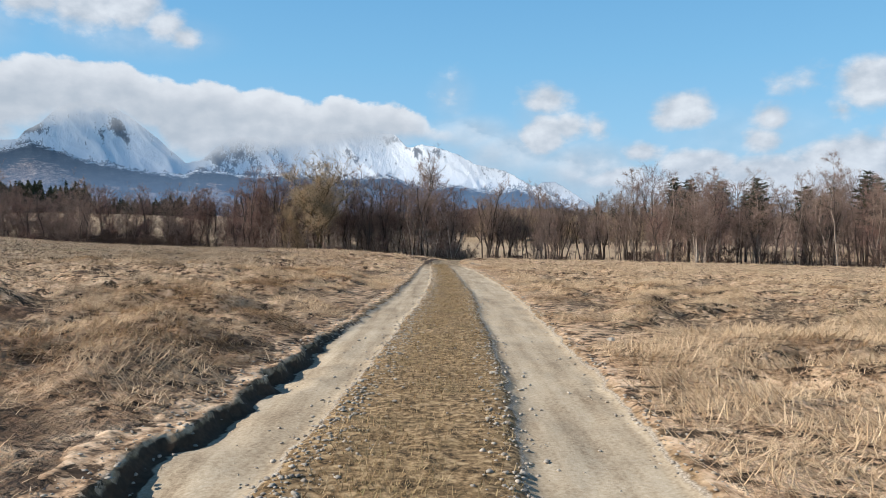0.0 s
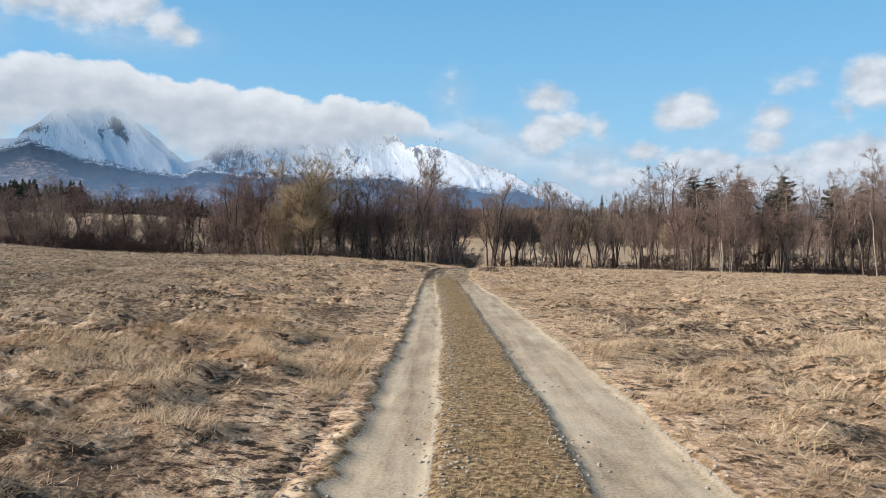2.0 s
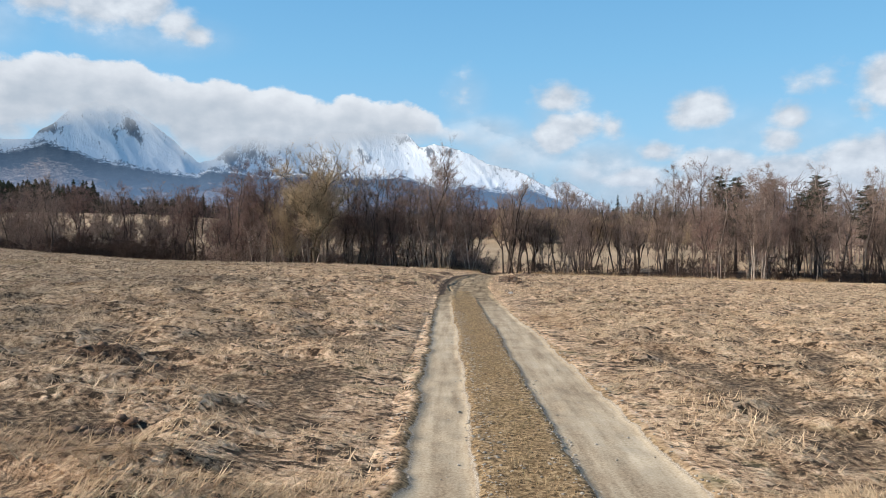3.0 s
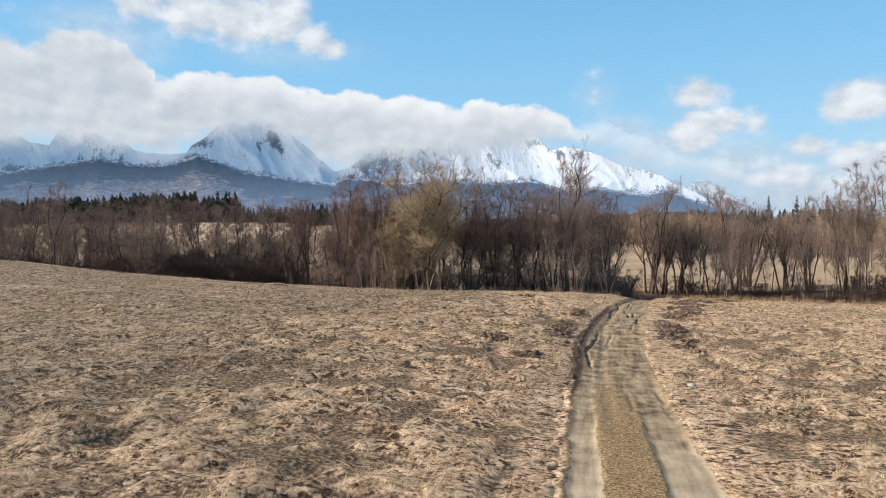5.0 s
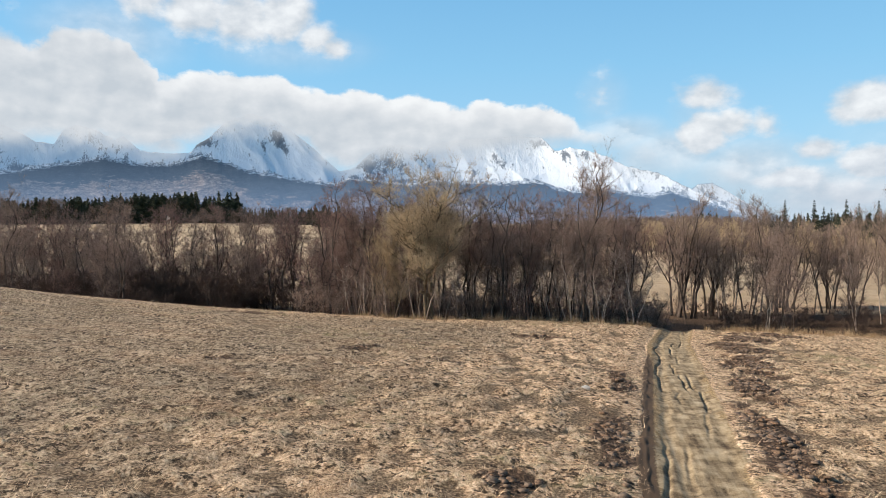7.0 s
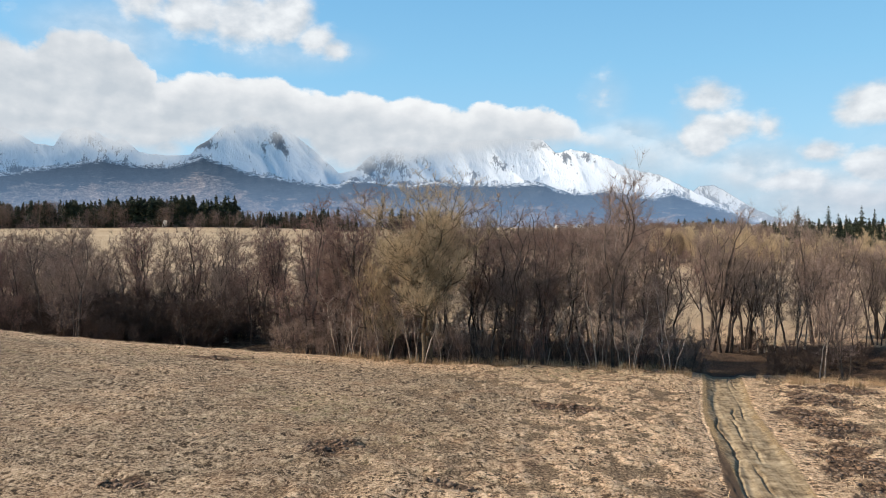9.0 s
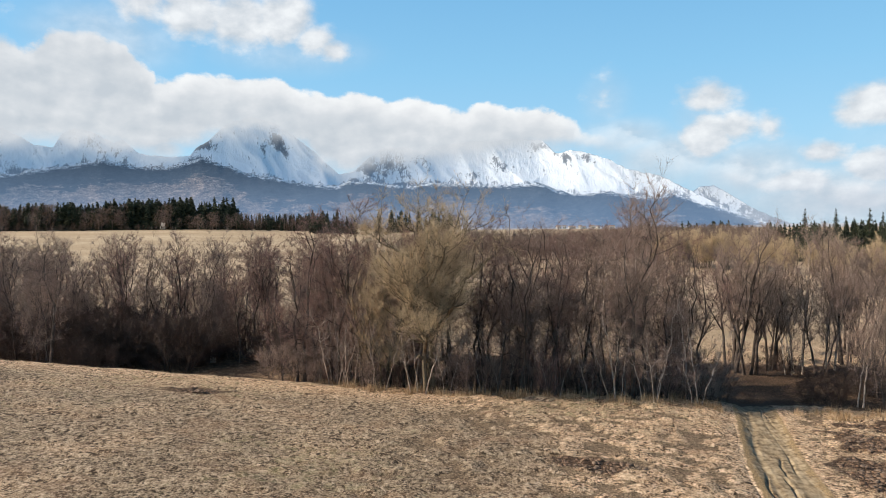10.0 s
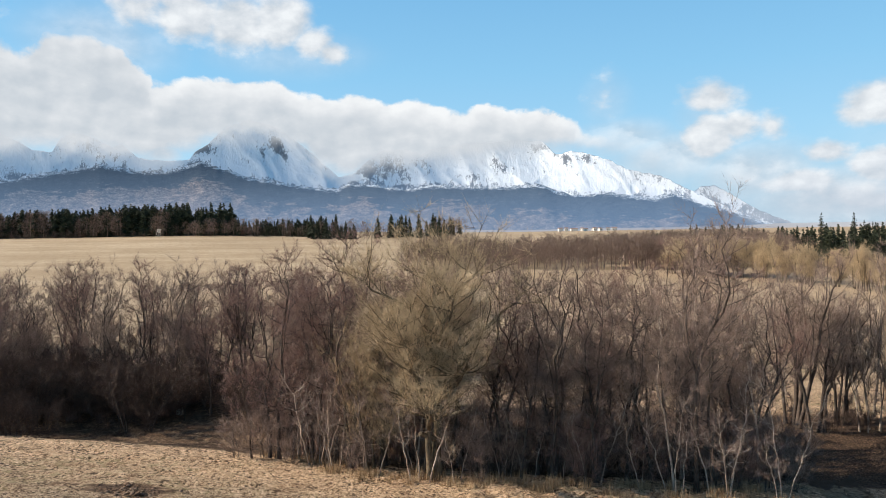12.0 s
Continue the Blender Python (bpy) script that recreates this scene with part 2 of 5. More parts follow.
def bark_material(name, dark, light, scale=22, bands=0.0):
    m = Nodes(name, 0.9)
    n = m.noise(scale, 5, 0.6, stretch=(1, 1, 0.3))
    patch = m.noise(1.3, 4)
    col = m.mix(m.step(m.math("MULTIPLY_ADD", patch, 0.6, m.math("MULTIPLY", n, 0.5)), 0.38, 0.68), dark, light)
    col = m.mix(m.math("MULTIPLY", m.each(), 0.35), col, dark)
    if bands:
        col = m.mix(m.step(m.noise(5, 4, 0.6, stretch=(0.6, 0.6, 4)), 0.56, 0.64), col, (0.03, 0.025, 0.022))
    m.bump(n, 0.7, 0.02)
    return m.done(col)


def twig_material(name, a, b):
    m = Nodes(name, 0.75)
    return m.done(m.mix(m.island(), a, b))


def straw_material(name, stops, patch):
    """Dry blades: each blade its own shade, and broad patches of another tone."""
    m = Nodes(name, 0.8)
    col = m.ramp(m.island(), stops)
    col = m.mix(m.math("MULTIPLY", m.step(m.noise(0.35, 4), 0.46, 0.68), 0.55), col, patch)
    col = m.mix(m.math("MULTIPLY", m.mask("grey"), 0.75), col, m.mix(m.island(), (0.14, 0.10, 0.062), (0.56, 0.43, 0.295)))
    col = m.mix(m.math("MULTIPLY", m.mask("pale"), 0.5), col, m.mix(m.island(), (0.42, 0.28, 0.15), (0.85, 0.67, 0.46)))
    col = m.mix(m.math("MULTIPLY", m.step(m.noise(1.2, 4, 0.6), 0.5, 0.66), 0.2), col, (0.15, 0.09, 0.052))
    return m.done(col)


def stone_material(name, a, b):
    m = Nodes(name, 0.85)
    n = m.noise(14, 5)
    col = m.mix(m.step(n, 0.35, 0.65), a, b)
    col = m.mix(m.math("MULTIPLY", m.island(), 0.4), col, (0.22, 0.19, 0.16))
    m.bump(n, 0.5, 0.01)
    return m.done(col)


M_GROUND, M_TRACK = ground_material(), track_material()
M_BARK_DARK = bark_material("alder_bark", (0.034, 0.025, 0.020), (0.165, 0.122, 0.098))
M_BARK_WILLOW = bark_material("willow_bark", (0.035, 0.026, 0.017), (0.20, 0.150, 0.098), 14)
M_BARK_PALE = bark_material("birch_bark", (0.26, 0.195, 0.15), (0.60, 0.49, 0.40), 10, 1.0)
M_TWIG_DARK = twig_material("alder_twigs", (0.155, 0.106, 0.087), (0.37, 0.262, 0.213))
M_TWIG_RED = twig_material("red_twigs", (0.150, 0.088, 0.074), (0.35, 0.215, 0.176))
M_TWIG_GOLD = twig_material("willow_twigs", (0.38, 0.278, 0.165), (0.66, 0.505, 0.325))
M_TWIG_GREY = twig_material("birch_twigs", (0.19, 0.130, 0.103), (0.42, 0.305, 0.245))
# near-black twigs: the deep shade inside the belt is put into their colour
M_TWIG_DEEP = twig_material("thicket_shade_twigs", (0.045, 0.028, 0.021), (0.15, 0.095, 0.072))
M_TWIG_FAR = twig_material("far_brown_twigs", (0.13, 0.088, 0.068), (0.27, 0.19, 0.15))
M_NEEDLE = twig_material("needles", (0.020, 0.027, 0.016), (0.070, 0.076, 0.040))
M_GRASS = straw_material("straw_blades", [(0.0, (0.19, 0.115, 0.06)), (0.3, (0.46, 0.31, 0.175)), (0.65, (0.66, 0.475, 0.29)), (1.0, (0.82, 0.63, 0.42))], (0.50, 0.345, 0.205))
M_TURF = straw_material("turf_blades", [(0.0, (0.13, 0.08, 0.035)), (0.35, (0.36, 0.24, 0.12)), (0.75, (0.58, 0.42, 0.24)), (1.0, (0.26, 0.21, 0.09))], (0.33, 0.25, 0.12))
M_REED = straw_material("reed_blades", [(0.0, (0.22, 0.13, 0.065)), (0.5, (0.42, 0.28, 0.155)), (1.0, (0.60, 0.45, 0.28))], (0.34, 0.21, 0.11))
M_STONE = stone_material("grey_stone", (0.33, 0.285, 0.23), (0.56, 0.50, 0.42))
M_PALE_STONE = stone_material("pale_stone", (0.55, 0.50, 0.44), (0.72, 0.68, 0.62))
M_CLOD = stone_material("turned_soil", (0.085, 0.047, 0.027), (0.25, 0.15, 0.09))

# ---------------------------------------------------------------- ground and track
SOIL_SPOTS = (  # x, y, half width, half length
    (-34.2, 108.4, 2.6, 1.6), (-6.6, 95.5, 3.0, 1.5), (-4.8, 60.3, 0.9, 1.1), (-5.9, 51.5, 0.8, 0.6), (-3.1, 56.7, 0.6, 0.7), (-15.8, 82.8, 1.6, 1.7), (-20.2, 76, 1.5, 0.8), (4.5, 78, 1.2, 5.0), (5.9, 88, 1.9, 5.0),
    (7.2, 98, 2.1, 5.5), (9.4, 107, 2.6, 4.0), (12.5, 112.5, 3.6, 2.2), (-2.2, 66, 0.7, 5), (-1.5, 78, 0.7, 4), (-10.2, 78.5, 1.0, 0.6), (2.9, 67, 0.95, 6.5), (1.9, 54.4, 0.4, 0.8),
    (-6.3, 15.2, 0.5, 0.9), (-5.0, 9.7, 0.5, 0.35), (-5.6, 28.5, 0.9, 0.5), (-4.3, 24.8, 0.8, 0.5))


def soil_shade_mask(x, y):
    s = np.zeros_like(x)
    for cx, cy, a, b in SOIL_SPOTS:
        d = np.hypot((x - cx) / a, (y - cy) / b) + 0.40 * fbm(x / 0.9, y / 0.9, 25.0, 3)
        s = np.maximum(s, 0.80 * (1 - smooth(d, 0.45, 1.2)))
    # belt floor: dark soil, with tree shade put into the same mask
    s = np.maximum(s, (0.86 - 0.30 * smooth(-x, 30, 40)) * smooth(y + 0.25 * np.clip(x + 24, -40, 0) - 4 * smooth(x, -8, 1) * (1 - smooth(x, 9, 14)) + 1.2 * vnoise(x / 3, y / 3, 22.0), 118.2, 122) * (1 - smooth(y, 142, 152)))
    u = x - road_x(y)
    s = np.maximum(s, (0.40 + 0.06 * (1 - smooth(y, 9, 15))) * smooth(-u, 1.3, 1.7) * (1 - smooth(-u, 2.4 + 0.8 * vnoise(y / 3, 0 * y, 28.0), 5.5)) * (1 - 0.5 * smooth(y, 14, 30)) * (1 - smooth(y, 34, 44)))
    s = np.maximum(s, 0.32 * smooth(-u, 1.7, 2.0) * (1 - smooth(-u, 2.2, 3.4)) * smooth(y, 47, 54) * (1 - smooth(y, 78, 90)))
    speck = fbm(x / 1.3, y / 1.3, 21.0, 3)
    return np.clip(s + 0.30 * smooth(speck, 0.75, 1.2) * smooth(np.abs(x - road_x(y)), 1.5, 3), 0, 1)


def grey_mask(x, y):
    """Where the old grass is greyer."""
    k = smooth(-x - 0.03 * y, 2.5, 8) * smooth(y, 9, 30) * (1 - smooth(y, 104, 116))
    return np.clip(k * (0.68 + 0.30 * smooth(-x, 7, 16) * smooth(y, 34, 50) + 0.55 * fbm(x / 5, y / 5, 27.0, 3)), 0, 1)


def pale_mask(x, y):
    """Where the straw lies paler and more golden: the unmown meadow to the right of the track."""
    return np.clip(smooth(x - road_x(y), 1.2, 4.5) * (1 - smooth(y, 112, 120)) * (0.8 + 0.5 * fbm(x / 6, y / 6, 29.0, 2)), 0, 1)


def spread(inner, step, outer, grow):
    """Grid lines: even steps to inner, then growing ones to outer."""
    out = list(np.arange(0, inner, step))
    d = step
    while out[-1] < outer:
        d *= grow
        out.append(out[-1] + d)
    return np.array(out)


# edges of the two wheel ruts along the track, from its middle line
EDGE_Y = (0, 5, 7, 10, 13, 18, 24, 29, 34, 40, 48, 56, 72, 95)
LEFT_OUT = (-1.82, -1.73, -1.64, -1.50, -1.36, -1.28, -1.23, -1.23, -1.32, -1.38, -1.45, -1.42, -1.45, -1.55)
LEFT_IN = (-1.20, -1.04, -0.92, -0.78, -0.68, -0.56, -0.51, -0.54, -0.65, -0.75, -0.90, -0.95, -0.95, -0.95)
RIGHT_IN = (0.28, 0.31, 0.38, 0.45, 0.47, 0.55, 0.50, 0.42, 0.38, 0.30, 0.20, 0.10, 0.10, 0.10)
RIGHT_OUT = (1.05, 1.10, 1.16, 1.22, 1.30, 1.42, 1.45, 1.35, 1.28, 1.10, 0.92, 0.95, 1.25, 1.35)


def rut_edge(y, us):
    return sum(np.interp(y + d, EDGE_Y, us) for d in (-1.2, 0, 1.2)) / 3


def in_road(x, y):
    u = x - road_x(y)
    return smooth(u, rut_edge(y, LEFT_OUT) - 0.20, rut_edge(y, LEFT_OUT) + 0.06) * (1 - smooth(u, rut_edge(y, RIGHT_OUT) - 0.16, rut_edge(y, RIGHT_OUT) + 0.14)) * (1 - smooth(y, 128, 131))


def build_ground():
    side = spread(15, 0.23, 4600, 1.075)
    xs = np.unique(np.concatenate([-side, side]))
    ys = np.concatenate([-spread(6, 0.25, 500, 1.2)[:0:-1], np.arange(0, 36, 0.20), np.arange(36, 138, 0.34), 138 + spread(1, 0.4, 4500, 1.08)])
    me, X, Y = grid_mesh("ground", xs, ys, lambda x, y: field(x, y) - 0.30 * in_road(x, y))
    set_mask(me, "soil", soil_shade_mask(X, Y))
    set_mask(me, "grey", grey_mask(X, Y))
    # hollows beside the tussocks, where the colour is darkened as shade
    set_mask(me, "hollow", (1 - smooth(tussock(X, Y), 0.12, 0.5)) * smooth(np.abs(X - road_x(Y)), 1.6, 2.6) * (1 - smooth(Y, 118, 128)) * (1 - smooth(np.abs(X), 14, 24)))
    set_mask(me, "pale", pale_mask(X, Y))
    set_mask(me, "crop", smooth(Y, 150, 175) * (0.75 + 0.25 * smooth(Y, 300, 500)))
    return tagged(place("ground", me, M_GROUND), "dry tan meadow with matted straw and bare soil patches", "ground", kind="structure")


def bank_edge(y):
    """The ragged rim of turf that overhangs the left rut."""
    return rut_edge(y, LEFT_OUT) - 0.03 - 0.05 * vnoise(y / 0.9, 0 * y, 6.0) - 0.05 * vnoise(y / 0.27, 0 * y, 7.0) - 0.03 * vnoise(y / 0.1, 0 * y, 7.5)


def track_profile(u, y):
    """Height over the land along the track: two worn wheel ruts, a turf strip between them, and an eroded left bank."""
    w = 0.035 * vnoise(y / 1.6, 0 * y, 3.0) + 0.03 * vnoise(y / 0.35, u * 0.7, 4.0)
    two = 1 - smooth(y, 44, 58)
    rut = lambda c, half, soft: 1 - smooth(np.abs(u - c - w), half - soft, half + soft)
    edge = bank_edge(y)
    li, ri, ro = (rut_edge(y, k) + w for k in (LEFT_IN, RIGHT_IN, RIGHT_OUT))
    left = (1 - smooth(u, li - 0.09, li + 0.10)) * smooth(u, edge - 0.04, edge + 0.05 + 0.12 * smooth(y, 8, 15))
    right = smooth(u, ri - 0.10, ri + 0.06) * (1 - smooth(u, ro - 0.06, ro + 0.12))
    ruts = left + right
    z = two * (-0.06 * left - 0.055 * right)
    late = 1 - two
    thin = lambda c, seed: 0.085 * rut(c + 0.22 * vnoise(y / 5, 0 * y, seed) + 0.05 * vnoise(y / 0.9, 0 * y, seed + 9), 0.06, 0.045) * smooth(vnoise(y / 5, 0 * y, seed + 20), -0.05, 0.5)
    z = z + late * (-0.10 * (1 - smooth(np.abs(u), 0.9, 1.4)) - 0.05 * rut(-0.68 + 0.2 * vnoise(y / 7, 0 * y, 71.0), 0.14, 0.12) - thin(0.50, 72.0) - thin(0.25, 75.0) - thin(-0.15, 76.0) - thin(0.75, 77.0) - thin(-0.95, 78.0) + 0.03 * fbm(u * 2.2, y / 0.9, 73.0, 4))
    bank = 0.9 * (1 - smooth(y, 6, 13)) + 0.05 * (1 - smooth(y, 20, 34)) + 0.04 + 0.6 * smooth(y, 46, 56) * (1 - smooth(y, 78, 92))
    bank = bank * (0.75 + 0.5 * vnoise(y / 0.7, 0 * y, 9.0))
    out = 1 - smooth(u, edge - 0.03, edge + 0.03)
    z = z + 0.012 * bank * out + 0.010 * out * fbm(u / 0.13, y / 0.16, 13.0, 3)
    z = z - 0.075 * bank * (1 - out) * (1 - smooth(u - edge, 0.06, 0.42))
    return z, ruts, two


def track_z(u, y):
    x = road_x(y) + u
    z, ruts, two = track_profile(u, y)
    z = z + land(x, y) + 0.012 * fbm(x / 0.25, y / 0.25, 8.0, 3)
    z = z - 0.14 * smooth(y, 95, 108) * (1 - smooth(np.abs(u), 0.6, 1.8))
    return z - 0.012 * smooth(u - rut_edge(y, RIGHT_OUT), 0.1, 0.2) - 0.18 * smooth(u - rut_edge(y, RIGHT_OUT), 0.26, 0.55) - 0.012 * smooth(bank_edge(y) - u, 0.06, 0.15) - 0.20 * smooth(bank_edge(y) - u, 0.28, 0.58)


def build_track():
    us = np.arange(-2.48, 2.02, 0.045)
    ys = np.concatenate([np.arange(-4, 30, 0.09), np.arange(30, 60, 0.14), np.arange(60, 131, 0.25)])
    U, Y = np.meshgrid(us, ys)
    Z = track_z(U, Y)
    n, m = len(us), len(ys)
    a = (np.arange(m - 1)[:, None] * n + np.arange(n - 1)[None, :]).ravel()
    me = mesh_np("dirt_track", np.stack([(road_x(Y) + U).ravel(), Y.ravel(), Z.ravel()], 1), np.stack([a, a + 1, a + n + 1, a + n], 1), True)
    _, ruts, two = track_profile(U, Y)
    turf = 1 - np.clip(ruts, 0, 1) * two - (1 - two) * (1 - smooth(np.abs(U + 0.25 * vnoise(Y / 1.3, U, 24.0)), 0.85, 1.6)) * 0.95
    set_mask(me, "turf", np.clip(turf, 0, 1))
    set_mask(me, "side", np.maximum(smooth(U, rut_edge(Y, RIGHT_OUT) - 0.02, rut_edge(Y, RIGHT_OUT) + 0.15), 1 - smooth(U, bank_edge(Y) - 0.06, bank_edge(Y) + 0.02)))
    set_mask(me, "pale", pale_mask(road_x(Y) + U, Y))
    verge = soil_shade_mask(road_x(Y) + U, Y) * (1 - smooth(U, bank_edge(Y) - 0.12, bank_edge(Y) - 0.02))
    set_mask(me, "grey", grey_mask(road_x(Y) + U, Y))
    set_mask(me, "mud", smooth(Y, 38, 52))
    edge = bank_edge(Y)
    # soil below the left rim and at the track's end also paints shade
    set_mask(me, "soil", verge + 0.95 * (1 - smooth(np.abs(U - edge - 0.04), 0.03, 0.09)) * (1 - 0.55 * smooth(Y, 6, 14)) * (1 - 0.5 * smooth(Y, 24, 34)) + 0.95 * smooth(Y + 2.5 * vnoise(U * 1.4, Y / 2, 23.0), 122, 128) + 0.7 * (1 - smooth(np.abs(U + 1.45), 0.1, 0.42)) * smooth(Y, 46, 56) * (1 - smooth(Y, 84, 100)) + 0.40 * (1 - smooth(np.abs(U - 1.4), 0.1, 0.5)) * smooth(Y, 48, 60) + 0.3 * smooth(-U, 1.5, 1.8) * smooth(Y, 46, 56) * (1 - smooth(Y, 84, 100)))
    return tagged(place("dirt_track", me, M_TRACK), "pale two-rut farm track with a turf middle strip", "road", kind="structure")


build_ground()
build_track()

# ---------------------------------------------------------------- mountains, haze and clouds
CREST_AZ = (-70, -50, -44, -42, -41.1, -40.1, -39.2, -38.1, -37.6, -36.8, -35.8, -34.4, -33.8, -32.9, -31.1, -29.4, -29.0, -28.2, -27.5, -26.9, -25.3, -23.7, -22.5, -21.1, -19.9, -18.85, -17.8, -16.7, -15.5, -13.8, -12.7, -11.7, -9.1, -5.4, -3.7, -2.7, -1.6, 0.0, 1.2, 2.4, 3.6, 4.6, 5.9, 7.4, 9.1, 11, 14, 40)
CREST_EL = (5.0, 5.8, 6.2, 6.6, 7.2, 6.7, 6.2, 6.1, 7.0, 7.4, 7.3, 6.5, 6.8, 5.9, 5.7, 5.8, 6.35, 6.85, 7.55, 8.1, 8.7, 8.35, 7.65, 6.6, 5.5, 4.6, 4.8, 5.8, 6.6, 6.6, 6.2, 6.7, 7.0, 7.15, 7.0, 6.0, 6.25, 5.9, 5.45, 4.8, 4.5, 4.3, 3.6, 2.8, 1.95, 1.0, 0.1, 0.0)
BACK_AZ = (3, 5.5, 6.9, 7.6, 8.4, 9.7, 11.1, 12.6, 13.9, 15.3, 18.8, 40)
BACK_EL = (1.5, 2.6, 3.0, 3.4, 3.45, 2.6, 1.7, 1.0, 0.45, 0.2, 0.0, 0.0)
SNOW_AZ = (-70, -46, -41.1, -39.5, -37.9, -36.5, -35.1, -33.9, -33.0, -30.8, -29.6, -28.5, -26.9, -25.4, -23.8, -21.3, -18.9, -18.0, -16.8, -14.7, -13.4, -12.1, -8.3, -3.7, -2.7, -0.9, 0.8, 2.0, 4.4, 5.5, 7.4, 9.3, 12, 16, 40)
SNOW_EL = (4.0, 4.1, 4.2, 4.5, 4.8, 5.05, 5.35, 5.15, 5.0, 5.0, 5.35, 5.7, 5.2, 4.6, 4.35, 3.95, 3.7, 4.15, 4.1, 3.8, 3.75, 3.95, 3.8, 3.8, 3.35, 3.05, 3.2, 2.95, 2.65, 3.0, 2.25, 1.65, 0.6, 0.1, 0.0)


def forest_material():
    m = Nodes("far_forest", 0.95)
    n, big = m.noise(0.045, 8, 0.78, vector=m.bearing((0.8, 0.8, 2.2))), m.noise(0.010, 7, 0.66, vector=m.bearing((0.7, 0.7, 3.4)))
    grain = m.noise(0.14, 6, 0.8, vector=m.bearing((1, 1, 1.3)))
    pine = m.ramp(m.math("MULTIPLY_ADD", n, 0.45, m.math("MULTIPLY_ADD", grain, 0.3, m.math("MULTIPLY", big, 0.25))), [(0.40, (0.004, 0.008, 0.014)), (0.54, (0.024, 0.034, 0.044)), (0.64, (0.13, 0.13, 0.135))])
    open_land = m.ramp(m.math("MULTIPLY_ADD", n, 0.5, m.math("MULTIPLY", grain, 0.5)),
                       [(0.40, (0.016, 0.016, 0.020)), (0.48, (0.10, 0.075, 0.064)), (0.54, (0.25, 0.190, 0.155)), (0.60, (0.42, 0.35, 0.30)), (0.66, (0.85, 0.86, 0.88))])
    # clearings lie in long level strips, thicker towards the plain
    low = m.math("SUBTRACT", m.math("MULTIPLY_ADD", big, 2.4, m.math("MULTIPLY_ADD", n, 1.2, -1.62)), m.mask("upper"))
    col = m.mix(m.step(low, 0.05, 0.35), pine, open_land)
    # thin snow among the topmost trees
    col = m.mix(m.step(m.math("MULTIPLY_ADD", grain, 0.8, m.math("MULTIPLY_ADD", n, 0.8, m.mask("dust"))), 1.06, 1.22), col, (0.74, 0.78, 0.83))
    m.bump(n, 0.8, 10)
    return m.done(col)


def snow_material():
    m = Nodes("snow_and_rock", 0.7)
    n, fine = m.noise(0.013, 8, 0.66, vector=m.bearing((1.3, 1.3, 0.8))), m.noise(0.055, 7, 0.74, vector=m.bearing((1, 1, 0.6)))
    speck = m.noise(0.16, 6, 0.78, vector=m.bearing((1, 1, 0.75)))
    rock = m.ramp(speck, [(0.35, (0.035, 0.044, 0.060)), (0.65, (0.15, 0.165, 0.19))])
    bare = m.math("ADD", m.mask("steep"), m.math("MULTIPLY", m.math("SUBTRACT", n, 0.5), 1.3))
    bare = m.math("ADD", bare, m.math("MULTIPLY", m.math("SUBTRACT", fine, 0.5), 1.3))
    bare = m.math("ADD", bare, m.math("MULTIPLY", m.math("SUBTRACT", speck, 0.5), 1.2))
    m.bump(m.math("ADD", n, m.math("MULTIPLY", fine, 0.3)), 0.5, 18)
    white = m.mix(m.step(n, 0.3, 0.7), (0.78, 0.82, 0.87), (0.88, 0.90, 0.92))
    return m.done(m.mix(m.math("MULTIPLY", m.step(bare, 0.30, 0.46), 0.92), white, rock))


def polar_sheet(name, A, E, R):
    """A far slope from bearings, elevations and distances, in degrees and metres."""
    a = np.radians(A)
    m, n = A.shape
    k = (np.arange(m - 1)[:, None] * n + np.arange(n - 1)[None, :]).ravel()
    V = np.stack([(R * np.sin(a)).ravel(), (R * np.cos(a)).ravel(), (R * np.tan(np.radians(E))).ravel()], 1)
    return mesh_np(name, V, np.stack([k, k + 1, k + n + 1, k + n], 1), True)


def snowline(az):
    return np.interp(az, SNOW_AZ, SNOW_EL)


